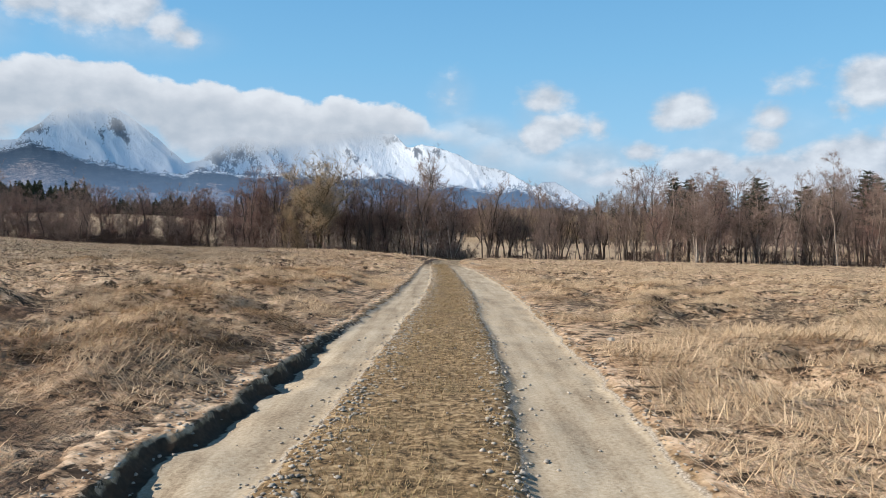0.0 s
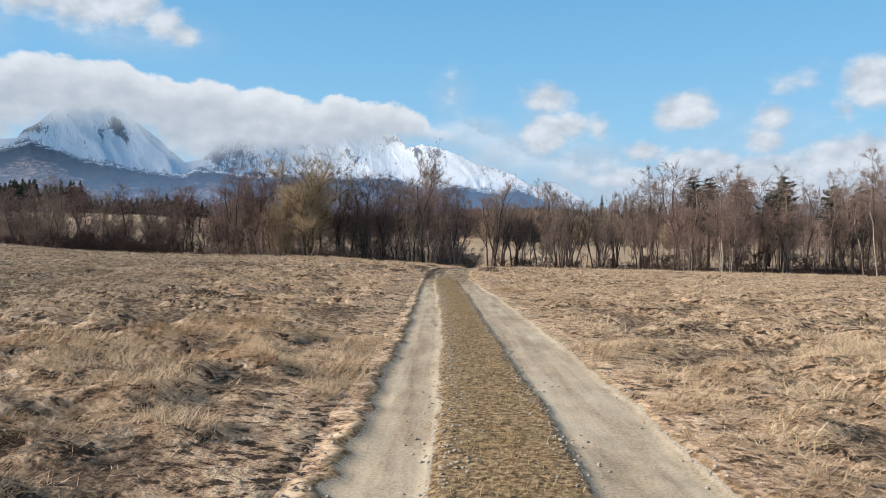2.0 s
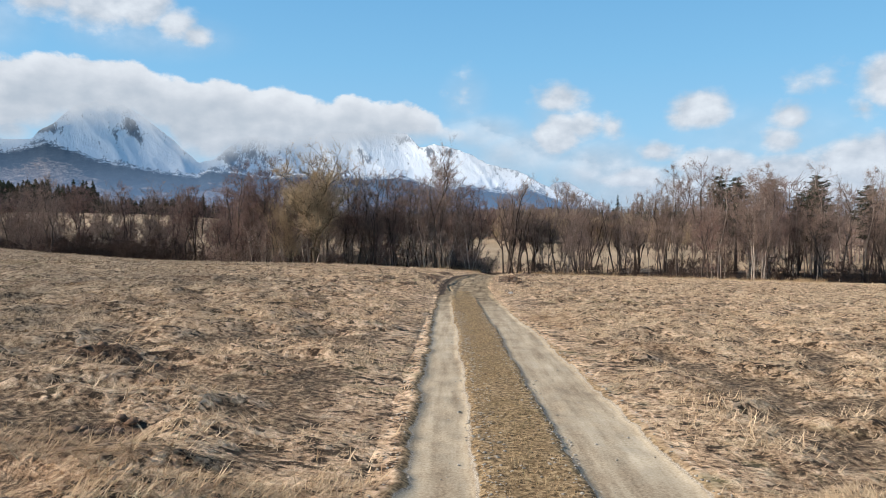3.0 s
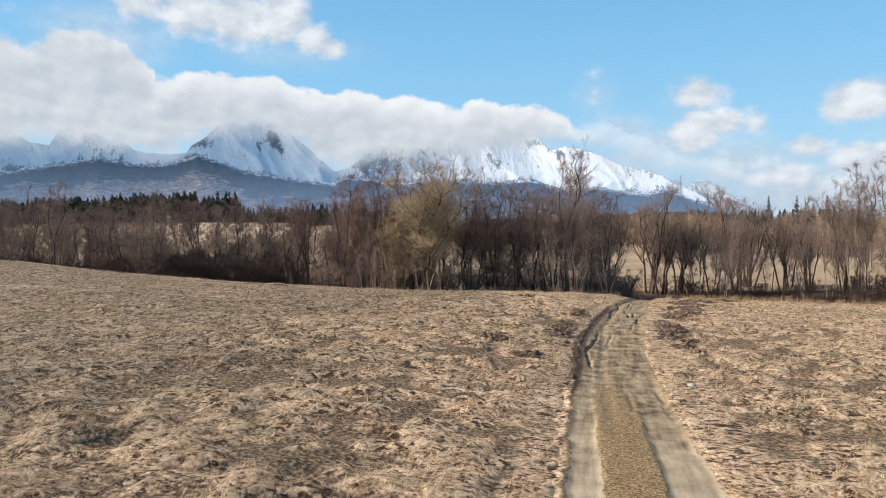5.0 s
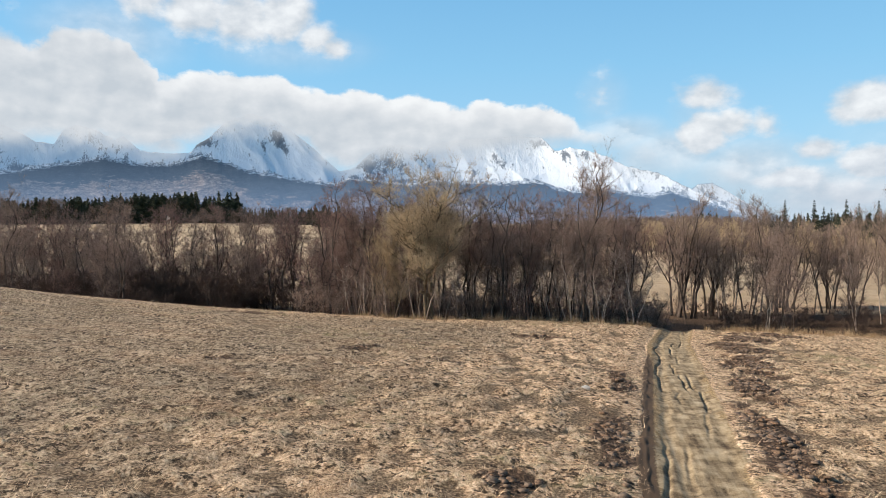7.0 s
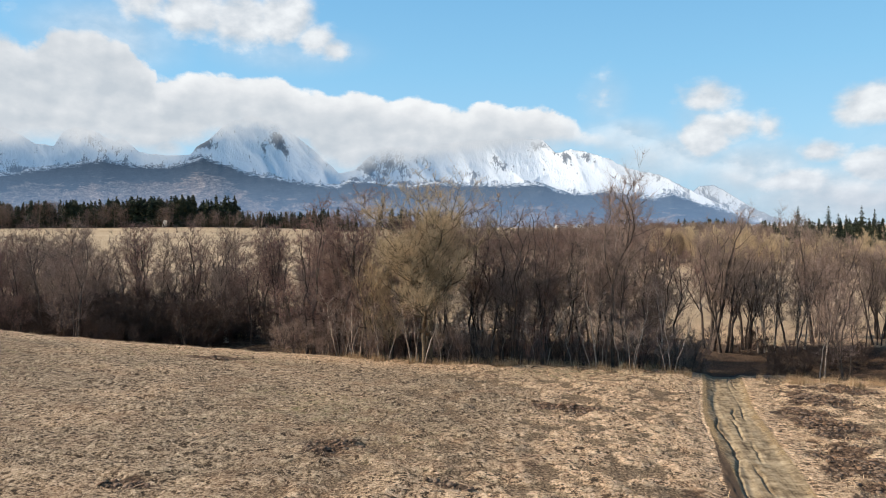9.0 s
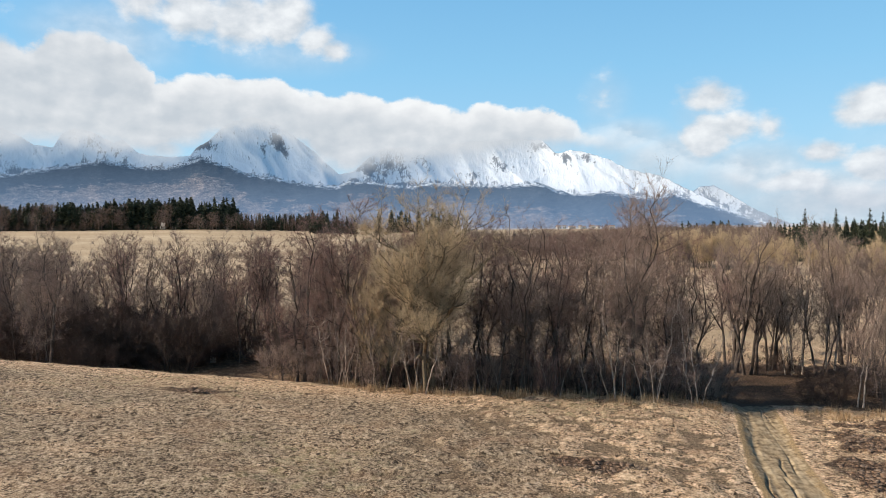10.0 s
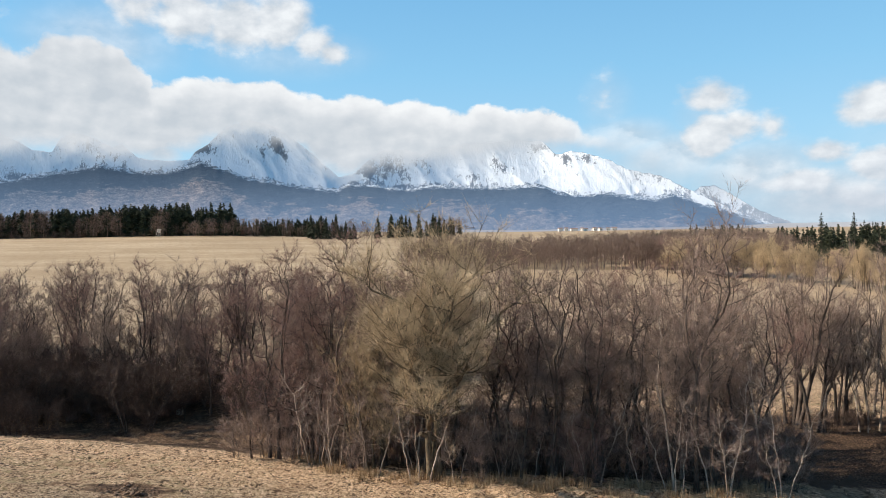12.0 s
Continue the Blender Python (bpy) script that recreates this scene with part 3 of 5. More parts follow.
def build_mountains():
    A, R = np.meshgrid(np.arange(-62, 34, 0.17), np.concatenate([np.linspace(1500, 3700, 100), (3760, 3850)]))
    s = np.clip((R - 1500) / 2200, 0, 1)
    top = snowline(A)
    E = -0.15 + (top + 0.15) * s ** 1.15 + 0.10 * fbm(A * 1.7, 0 * A, 33.0, 4) * smooth(s, 0.82, 1.0)
    E = E + 0.14 * fbm(A * 0.8, R / 330, 31.0, 5) * np.sin(s * math.pi) + 0.03 * fbm(A * 2.5, R / 70, 32.0, 4) * np.clip(s * 3, 0, 1)
    E = np.where(R > 3700, E - (R - 3700) / 2200 * 8, E)
    me = polar_sheet("forested_foothills", A, E, R)
    band = 1.5 + 0.45 * fbm(A * 0.35, 0 * A, 34.0, 3) + 0.5 * np.exp(-((A + 2) / 9) ** 2)
    set_mask(me, "upper", np.clip(1 - (top - E) / np.minimum(band, 0.7 * top + 0.05), -0.6, 1))
    set_mask(me, "dust", 0.36 * smooth(top - E, 0.6, 0.0))
    tagged(place("forested_foothills", me, forest_material()), "dark conifer-wooded foothills below snowy peaks", "hills", kind="structure")

    snow = snow_material()
    A, S = np.meshgrid(np.arange(-62, 30, 0.12), np.concatenate([np.linspace(0, 1, 110), (1.06, 1.15)]))
    low = snowline(A) - 0.9
    crest = np.maximum(np.interp(A, CREST_AZ, CREST_EL), low + 0.3) + 0.045 * fbm(A * 3.0, 0 * A, 41.0, 4)
    E = low + (crest - low) * np.minimum(S, 1) - 1.2 * np.maximum(S - 1, 0)
    # broad spurs and gullies run down from the crest, finer ribs ride on them
    p, q = A + 0.75 * E + 0.5 * vnoise(A * 0.6, E * 0.6, 45.0), E - 0.2 * A
    rib = 1 - 2 * np.abs(vnoise(p * 0.27, q * 0.16, 42.0))
    rib = rib + 0.22 * (1 - 2 * np.abs(vnoise(p * 0.9, q * 0.5, 43.0))) + 0.07 * fbm(p * 2.2, q * 1.4, 44.0, 4, 0.55)
    R = 3760 + 135 * (E - 2) - 42 * rib * np.clip((crest - low) / 2.5, 0.15, 1.1)
    me = polar_sheet("snowy_mountain_range", A, E, R)
    # slopes turned off the sun get extra rock tone, shade put into colour
    turn = np.gradient(R, axis=1) / 0.12
    steep = 0.06 + 0.10 * smooth(turn, 15, 80) + 0.06 * smooth(S, 0.8, 1.0) + 0.30 * smooth(E - snowline(A), 0.45, -0.05)
    rocks = ((-23.3, 7.0, 0.75, 0.9, 0.42), (-24.3, 6.2, 0.3, 0.9, 0.30), (-22.7, 6.0, 0.35, 0.5, 0.3), (-28.5, 6.6, 0.65, 0.45, 0.5), (-25.4, 5.6, 0.25, 0.6, 0.22), (-14.9, 5.3, 1.5, 1.2, 0.46),
             (-16.8, 4.9, 0.8, 0.5, 0.4), (-12.9, 5.6, 0.6, 0.6, 0.3), (-6.7, 5.2, 0.6, 0.7, 0.36), (-3.9, 6.6, 0.9, 0.4, 0.36), (-1.9, 5.6, 0.8, 0.7, 0.30), (-0.5, 5.6, 0.8, 0.35, 0.26), (3.0, 4.3, 2.4, 0.6, 0.17), (6.5, 3.2, 2.5, 0.6, 0.2), (-9.0, 4.5, 1.0, 0.35, 0.3), (-35.9, 6.6, 0.8, 0.9, 0.32), (-34.0, 5.9, 1.3, 0.5, 0.2), (-40.7, 4.9, 1.3, 0.6, 0.3))
    for caz, cel, aa, ee, k in rocks:
        steep = steep + k * np.exp(-((A + 0.5 * (E - cel) - caz) / aa) ** 2 - ((E - cel) / ee) ** 2)
    set_mask(me, "steep", steep)
    tagged(place("snowy_mountain_range", me, snow), "snow-covered rocky mountain range under cloud", "mountains", kind="structure")

    A, S = np.meshgrid(np.arange(3, 30, 0.12), np.concatenate([np.linspace(0, 1, 40), (1.06, 1.15)]))
    crest = np.interp(A, BACK_AZ, BACK_EL) + 0.04 * fbm(A * 3.0, 0 * A, 47.0, 4)
    E = -0.3 + (crest + 0.3) * np.minimum(S, 1) - 1.0 * np.maximum(S - 1, 0)
    R = 4350 + 60 * E - 30 * (1 - 2 * np.abs(vnoise((A + 0.8 * E) * 0.5, E * 0.4, 48.0)))
    me = polar_sheet("far_shoulder", A, E, R)
    set_mask(me, "steep", 0.22 + 0.30 * smooth(A, 9.0, 12) + 0.25 * smooth(crest - E, 0.4, 1.6) + 0.2 * np.exp(-((A - 7.9) / 0.9) ** 2))
    tagged(place("far_shoulder", me, snow), "snow-dusted farther shoulder of the mountain range", "mountains", kind="structure")


build_mountains()

BANK_AZ = (-58, -48, -44, -39.9, -38.7, -37.4, -35.0, -33.4, -31.6, -30.9, -28.8, -26.2, -23.0, -20.5, -19.0, -17.2, -14.5, -12.5, -10.2, -9.6, -7.8, -5.3, -3.7, -1.8, -0.8, 1.2, 2.6, 4.8, 8, 12)
BANK_TOP = (12.0, 13.5, 12.5, 13.2, 12.6, 13.9, 14.1, 13.4, 12.1, 11.0, 11.35, 11.45, 11.3, 10.6, 10.2, 10.5, 10.0, 10.0, 9.3, 9.25, 9.8, 9.2, 9.3, 8.6, 7.75, 8.0, 7.3, 6.3, 5.2, 4.2)
BASE_AZ = (-58, -42, -38, -34, -31, -29, -27, -25, -23, -21, -19.5, -18, -16, -13.5, -11, -8, -5, -3, -1, 1, 3, 5, 8, 12)
BASE_EL = (6.0, 6.0, 6.5, 6.4, 5.9, 6.6, 7.3, 7.65, 7.5, 6.6, 5.3, 4.7, 5.5, 5.7, 5.9, 6.0, 6.4, 6.5, 6.6, 6.0, 5.2, 4.3, 3.2, 2.2)

PUFFS = (  # lone clouds: azimuth, elevation, half widths, strength
    (7.8, 9.45, 2.7, 1.5, 1.15), (7.5, 6.9, 2.5, 2.1, 1.5), (9.3, 7.4, 2.0, 1.5, 1.1), (17.7, 8.4, 2.6, 1.8, 1.6), (16.5, 7.8, 2.0, 1.2, 1.0), (23.4, 7.6, 2.0, 1.4, 1.15), (22.8, 6.1, 2.2, 1.5, 1.0), (14.7, 5.45, 2.4, 1.1, 1.1),
    (29.6, 9.5, 2.6, 2.1, 1.6), (32, 8.6, 2.6, 1.8, 1.2), (11.5, 7.3, 1.6, 1.3, 0.55), (27.8, 7.8, 1.2, 1.1, 0.6), (24.9, 10.0, 2.6, 1.4, 0.5), (0.7, 10.0, 1.7, 2.2, 0.36),
    (18.6, 4.4, 4.0, 1.6, 1.5), (23.5, 3.6, 5.4, 2.0, 1.5), (28.6, 4.4, 5.6, 2.2, 1.8), (34, 5.2, 6.0, 2.6, 1.6), (13.2, 3.6, 5.0, 1.6, 1.0),
    (-28.4, 15.5, 3.8, 2.6, 1.3), (-25.3, 15.0, 3.4, 2.7, 1.4), (-22.4, 15.3, 3.0, 2.4, 1.4), (-20.2, 14.0, 2.4, 1.6, 1.1), (-18.8, 13.4, 1.9, 1.2, 1.1), (-31.5, 15.8, 3.4, 2.6, 0.9), (-45, 17, 7, 4, 1.1))

VEILS = (  # thin mist and haze that hangs under and beside the bank
    (2.0, 7.0, 5.0, 2.0, 0.60), (5.0, 5.6, 6.0, 2.6, 0.70), (10.5, 4.4, 6.0, 3.0, 0.75), (16, 2.6, 9.0, 2.9, 0.95), (27, 2.8, 11, 3.4, 1.0), (7.8, 8.0, 3.4, 3.0, 0.35), (0.7, 9.6, 2.4, 3.0, 0.22), (-18.6, 5.8, 2.0, 1.6, 0.9), (-31, 6.3, 2.6, 1.6, 0.7),
    (-38, 7.6, 8, 2.6, 0.7), (-33.5, 6.9, 4.5, 1.5, 1.0), (-40, 6.9, 5, 1.5, 0.9), (-30.5, 6.4, 2.0, 1.2, 1.0), (-25.5, 7.9, 4.0, 1.5, 0.6), (-12, 6.6, 5, 1.6, 0.5), (-34, 13.5, 7, 3.4, 0.5), (-22, 13.2, 8, 2.2, 0.30), (22, 6.5, 9, 3.0, 0.22))


def cloud_material():
    m = Nodes("cloud_and_haze")
    sep = m.n.new("ShaderNodeSeparateXYZ")
    m.l.new(m.pos, sep.inputs[0])
    az = m.math("MULTIPLY", m.math("ARCTAN2", sep.outputs[0], sep.outputs[1]), 57.29578)
    el = m.math("MULTIPLY", m.math("ARCTAN2", sep.outputs[2], 1480.0), 57.29578)
    com = m.n.new("ShaderNodeCombineXYZ")
    m.l.new(az, com.inputs[0])
    m.l.new(el, com.inputs[1])
    p = com.outputs[0]

    def profile(azs, els):
        """Elevation of an edge by bearing."""
        nd = m.n.new("ShaderNodeValToRGB")
        nd.color_ramp.interpolation = "EASE"
        e = nd.color_ramp.elements
        while len(e) < len(azs):
            e.new(0.5)
        for k, a, z in zip(e, azs, els):
            k.position, k.color = (a + 60) / 80, (z / 20,) * 3 + (1,)
        wob = m.math("MULTIPLY", m.math("SUBTRACT", m.noise(0.55, 4, 0.55, vector=p), 0.5), 1.6)
        m.put(nd.inputs[0], m.math("DIVIDE", m.math("ADD", m.math("ADD", az, wob), 60.0), 80.0))
        return m.math("MULTIPLY", nd.outputs[0], 20.0)

    puff = m.noise(0.62, 6, 0.54, vector=p, stretch=(0.8, 1.1, 1))
    soft = m.noise(0.20, 4, 0.5, vector=p)
    wisp = m.noise(1.5, 6, 0.62, vector=p, stretch=(0.7, 1.2, 1))
    lump = m.math("MULTIPLY_ADD", m.math("SUBTRACT", puff, 0.5), 1.5, m.math("MULTIPLY", m.math("SUBTRACT", wisp, 0.5), 0.45))
    deep = m.math("ADD", m.math("SUBTRACT", profile(BANK_AZ, BANK_TOP), el), lump)
    lift = m.math("ADD", m.math("SUBTRACT", el, profile(BASE_AZ, BASE_EL)), m.math("MULTIPLY", lump, 1.1))
    loose = m.math("ADD", m.math("MULTIPLY", m.step(az, -27.0, -36.0), 0.5), m.math("MULTIPLY", m.step(az, -3.0, 3.0), 1.2))
    edge = m.math("DIVIDE", m.math("ADD", deep, 0.15), m.math("ADD", loose, 0.42))
    bank = m.math("MULTIPLY", m.step(edge, 0.0, 1.0), m.step(lift, -0.9, 0.9))
    bank = m.math("MULTIPLY", bank, m.math("SUBTRACT", 0.97, m.math("MULTIPLY", m.step(az, -3.0, 4.0), 0.62)))
    body = -1.0
    for a, e, ra, re, k in PUFFS:
        d = m.vec("LENGTH", m.vec("MULTIPLY_ADD", p, (1 / ra, 1 / re, 0), (-a / ra, -e / re, 0)))
        body = m.math("MAXIMUM", body, m.math("MULTIPLY_ADD", d, -k, k))
    dense = m.math("ADD", body, m.math("MULTIPLY", lump, 0.75))
    dense = m.math("ADD", dense, m.math("MULTIPLY", m.math("SUBTRACT", soft, 0.5), 0.5))
    lone = m.math("MULTIPLY", m.step(dense, 0.02, 0.80), 0.92)
    veil = 0.0
    for a, e, ra, re, k in VEILS:
        d = m.vec("LENGTH", m.vec("MULTIPLY_ADD", p, (1 / ra, 1 / re, 0), (-a / ra, -e / re, 0)))
        veil = m.math("MAXIMUM", veil, m.math("MULTIPLY", m.step(d, 1.0, 0.1), k))
    veil = m.math("MINIMUM", m.math("MULTIPLY", veil, m.math("MULTIPLY_ADD", puff, 0.9, 0.5)), 0.93)
    cover = m.math("MAXIMUM", m.math("MAXIMUM", bank, lone), veil)
    # light painted into the glow: bright on the tops and shoulders, greyer in the folds and towards the base
    swell = m.noise(0.62, 5, 0.5, vector=p, stretch=(0.8, 1.1, 1))
    lower = m.noise(0.62, 5, 0.5, vector=m.vec("ADD", m.vec("MULTIPLY", p, (0.8, 1.1, 1)), (-0.40, 0.62, 0)))
    fold = m.math("MULTIPLY", m.math("SUBTRACT", swell, lower), 0.75)
    crown = m.math("MULTIPLY", m.step(deep, 2.1, 0.25), m.math("MULTIPLY_ADD", m.step(az, -29.5, -33.0), -0.55, 1.0))
    in_bank = m.math("DIVIDE", bank, m.math("ADD", m.math("ADD", bank, lone), 0.01))
    own = m.mix(in_bank, m.ramp(m.math("MULTIPLY", dense, 0.8), [(0.0, (0.4, 0.4, 0.4)), (0.9, (0.62, 0.62, 0.62))]), m.ramp(crown, [(0.0, (0.30, 0.30, 0.30)), (1.0, (0.78, 0.78, 0.78))]))
    relief = m.math("ADD", m.math("MULTIPLY", fold, m.math("MULTIPLY_ADD", in_bank, -0.7, 1.7)), m.math("MULTIPLY_ADD", m.math("SUBTRACT", soft, 0.5), 0.45, own))
    white = m.ramp(relief, [(0.12, (0.56, 0.61, 0.66)), (0.38, (0.665, 0.70, 0.735)), (0.62, (0.79, 0.81, 0.83)), (0.86, (0.91, 0.925, 0.93))])
    # blue haze over the far slopes, painted as glow on this sheet
    haze = m.math("ADD", m.math("MULTIPLY", m.step(el, 8.0, 1.5), 0.34), m.math("MULTIPLY", m.step(el, 4.5, 0.5), 0.14))
    col = m.mix(m.math("DIVIDE", haze, m.math("ADD", m.math("ADD", haze, m.math("MULTIPLY", cover, 2.0)), 0.001)), white, (0.28, 0.45, 0.72))
    cover = m.math("SUBTRACT", 1.0, m.math("MULTIPLY", m.math("SUBTRACT", 1.0, cover), m.math("SUBTRACT", 1.0, haze)))
    glow = m.n.new("ShaderNodeEmission")
    m.l.new(col, glow.inputs[0])
    clear = m.n.new("ShaderNodeBsdfTransparent")
    both = m.n.new("ShaderNodeMixShader")
    m.l.new(cover, both.inputs[0])
    m.l.new(clear.outputs[0], both.inputs[1])
    m.l.new(glow.outputs[0], both.inputs[2])
    m.l.new(both.outputs[0], m.out.inputs["Surface"])
    return m.mat


def build_clouds():
    A, Z = np.meshgrid(np.radians(np.arange(-66, 50, 2.0)), np.linspace(-10, 620, 12))
    V = np.stack([(1480 * np.sin(A)).ravel(), (1480 * np.cos(A)).ravel(), Z.ravel()], 1)
    n, m = A.shape[1], A.shape[0]
    a = (np.arange(m - 1)[:, None] * n + np.arange(n - 1)[None, :]).ravel()
    me = mesh_np("cloud_backdrop", V, np.stack([a, a + 1, a + n + 1, a + n], 1), True)
    tagged(place("cloud_backdrop", me, cloud_material()), "white cloud bank and haze over the peaks", "sky", kind="structure")


build_clouds()


def build_sky_backdrop():
    """A pale sky-coloured glowing ring low over the horizon, far behind the peaks, added to brighten the dim world sky;
    it thins out upwards into the open sky.
    """
    m = Nodes("sky_glow")
    sep = m.n.new("ShaderNodeSeparateXYZ")
    m.l.new(m.pos, sep.inputs[0])
    el = m.math("MULTIPLY", m.math("ARCTAN2", sep.outputs[2], 4800.0), 57.29578)
    col = m.ramp(m.math("DIVIDE", el, 24.0), [(0.0, (0.50, 0.74, 0.92)), (0.25, (0.41, 0.72, 0.98)), (0.5, (0.30, 0.645, 0.955)), (0.85, (0.20, 0.515, 0.865))])
    glow = m.n.new("ShaderNodeEmission")
    m.l.new(col, glow.inputs[0])
    clear = m.n.new("ShaderNodeBsdfTransparent")
    both = m.n.new("ShaderNodeMixShader")
    m.l.new(m.math("MULTIPLY", m.step(el, 23.5, 18.0), 0.75), both.inputs[0])
    m.l.new(clear.outputs[0], both.inputs[1])
    m.l.new(glow.outputs[0], both.inputs[2])
    m.l.new(both.outputs[0], m.out.inputs["Surface"])
    A, Z = np.meshgrid(np.radians(np.arange(-180, 181, 4.0)), np.linspace(-60, 2150, 14))
    n, k = A.shape[1], A.shape[0]
    a = (np.arange(k - 1)[:, None] * n + np.arange(n - 1)[None, :]).ravel()
    me = mesh_np("sky_backdrop", np.stack([(4800 * np.sin(A)).ravel(), (4800 * np.cos(A)).ravel(), Z.ravel()], 1), np.stack([a, a + 1, a + n + 1, a + n], 1), True)
    tagged(place("sky_backdrop", me, m.mat), "pale blue sky painted as glow low over the horizon", "sky", kind="structure")


build_sky_backdrop()

# ---------------------------------------------------------------- growing trees
def unit(v):
    return v / np.maximum(np.linalg.norm(v, axis=-1, keepdims=True), 1e-9)


def tubes(P, R, sides):
    """Tapered tubes along B paths of n points each: P (B, n, 3), R (B, n). Returns verts and triangles."""
    B, n, _ = P.shape
    T = unit(np.gradient(P, axis=1))
    ref = np.where(np.abs(T[..., 2:3]) > 0.9, np.array([1.0, 0.2, 0.0]), np.array([0.0, 0.1, 1.0]))
    U = unit(np.cross(T, ref))
    W = np.cross(T, U)
    ang = np.arange(sides) / sides * 2 * math.pi
    V = P[:, :, None] + R[:, :, None, None] * (np.cos(ang)[:, None] * U[:, :, None] + np.sin(ang)[:, None] * W[:, :, None])
    b, i, k = np.meshgrid(np.arange(B), np.arange(n - 1), np.arange(sides), indexing="ij")
    at = lambda i, k: ((b * n + i) * sides + k % sides).ravel()
    q = np.stack([at(i, k), at(i, k + 1), at(i + 1, k + 1), at(i + 1, k)], 1)
    return V.reshape(-1, 3), np.concatenate([q[:, [0, 1, 2]], q[:, [0, 2, 3]]])


def spikes(P, D, R):
    """Thin pointed sprays from P along D (with their length) of base radius R."""
    n = len(P)
    T = unit(D)
    U = unit(np.cross(T, np.array([0.31, 0.52, 0.8])))
    W = np.cross(T, U)
    V = np.stack([P + R[:, None] * U, P - R[:, None] * (0.5 * U - 0.87 * W), P - R[:, None] * (0.5 * U + 0.87 * W), P + D], 1).reshape(-1, 3)
    a = np.arange(n)[:, None] * 4
    F = np.concatenate([a + [0, 1, 3], a + [1, 2, 3], a + [2, 0, 3]])
    return V, F


def slivers(rng, P, D, R):
    """Finest twigs: one narrow tapering face each, turned at random."""
    n = len(P)
    S = unit(np.cross(unit(D), rng.normal(size=(n, 3)))) * R[:, None]
    return np.stack([P + S, P - S, P + D], 1).reshape(-1, 3), np.arange(3 * n).reshape(-1, 3)


def join(pieces):
    verts, faces, at = [], [], 0
    for V, F in pieces:
        verts.append(V)
        faces.append(F + at)
        at += len(V)
    return np.concatenate(verts), np.concatenate(faces)


def scatter_dirs(rng, D, spread_by, lift):
    """Directions round D, thrown sideways and lifted."""
    out = unit(D) + spread_by * rng.normal(size=D.shape)
    out[..., 2] += lift
    return unit(out)


def along(P, s):
    """The points at the fractions s (B, k) of B paths (B, n, 3), and the directions there."""
    n = P.shape[1]
    f = np.clip(s, 0, 0.999) * (n - 1)
    i = f.astype(int)
    f = (f - i)[..., None]
    b = np.arange(len(P))[:, None]
    return P[b, i] * (1 - f) + P[b, i + 1] * f, P[b, i + 1] - P[b, i]


def stem_path(rng, base, height, lean, wander, n=10):
    t = np.linspace(0, 1, n)
    side = np.cumsum(rng.normal(size=(n, 2)) * wander * height / n, axis=0)
    xy = np.array(base) + np.outer(t ** 1.2, lean) * height + side * t[:, None]
    return np.stack([xy[:, 0], xy[:, 1], height * t - 0.25], 1)


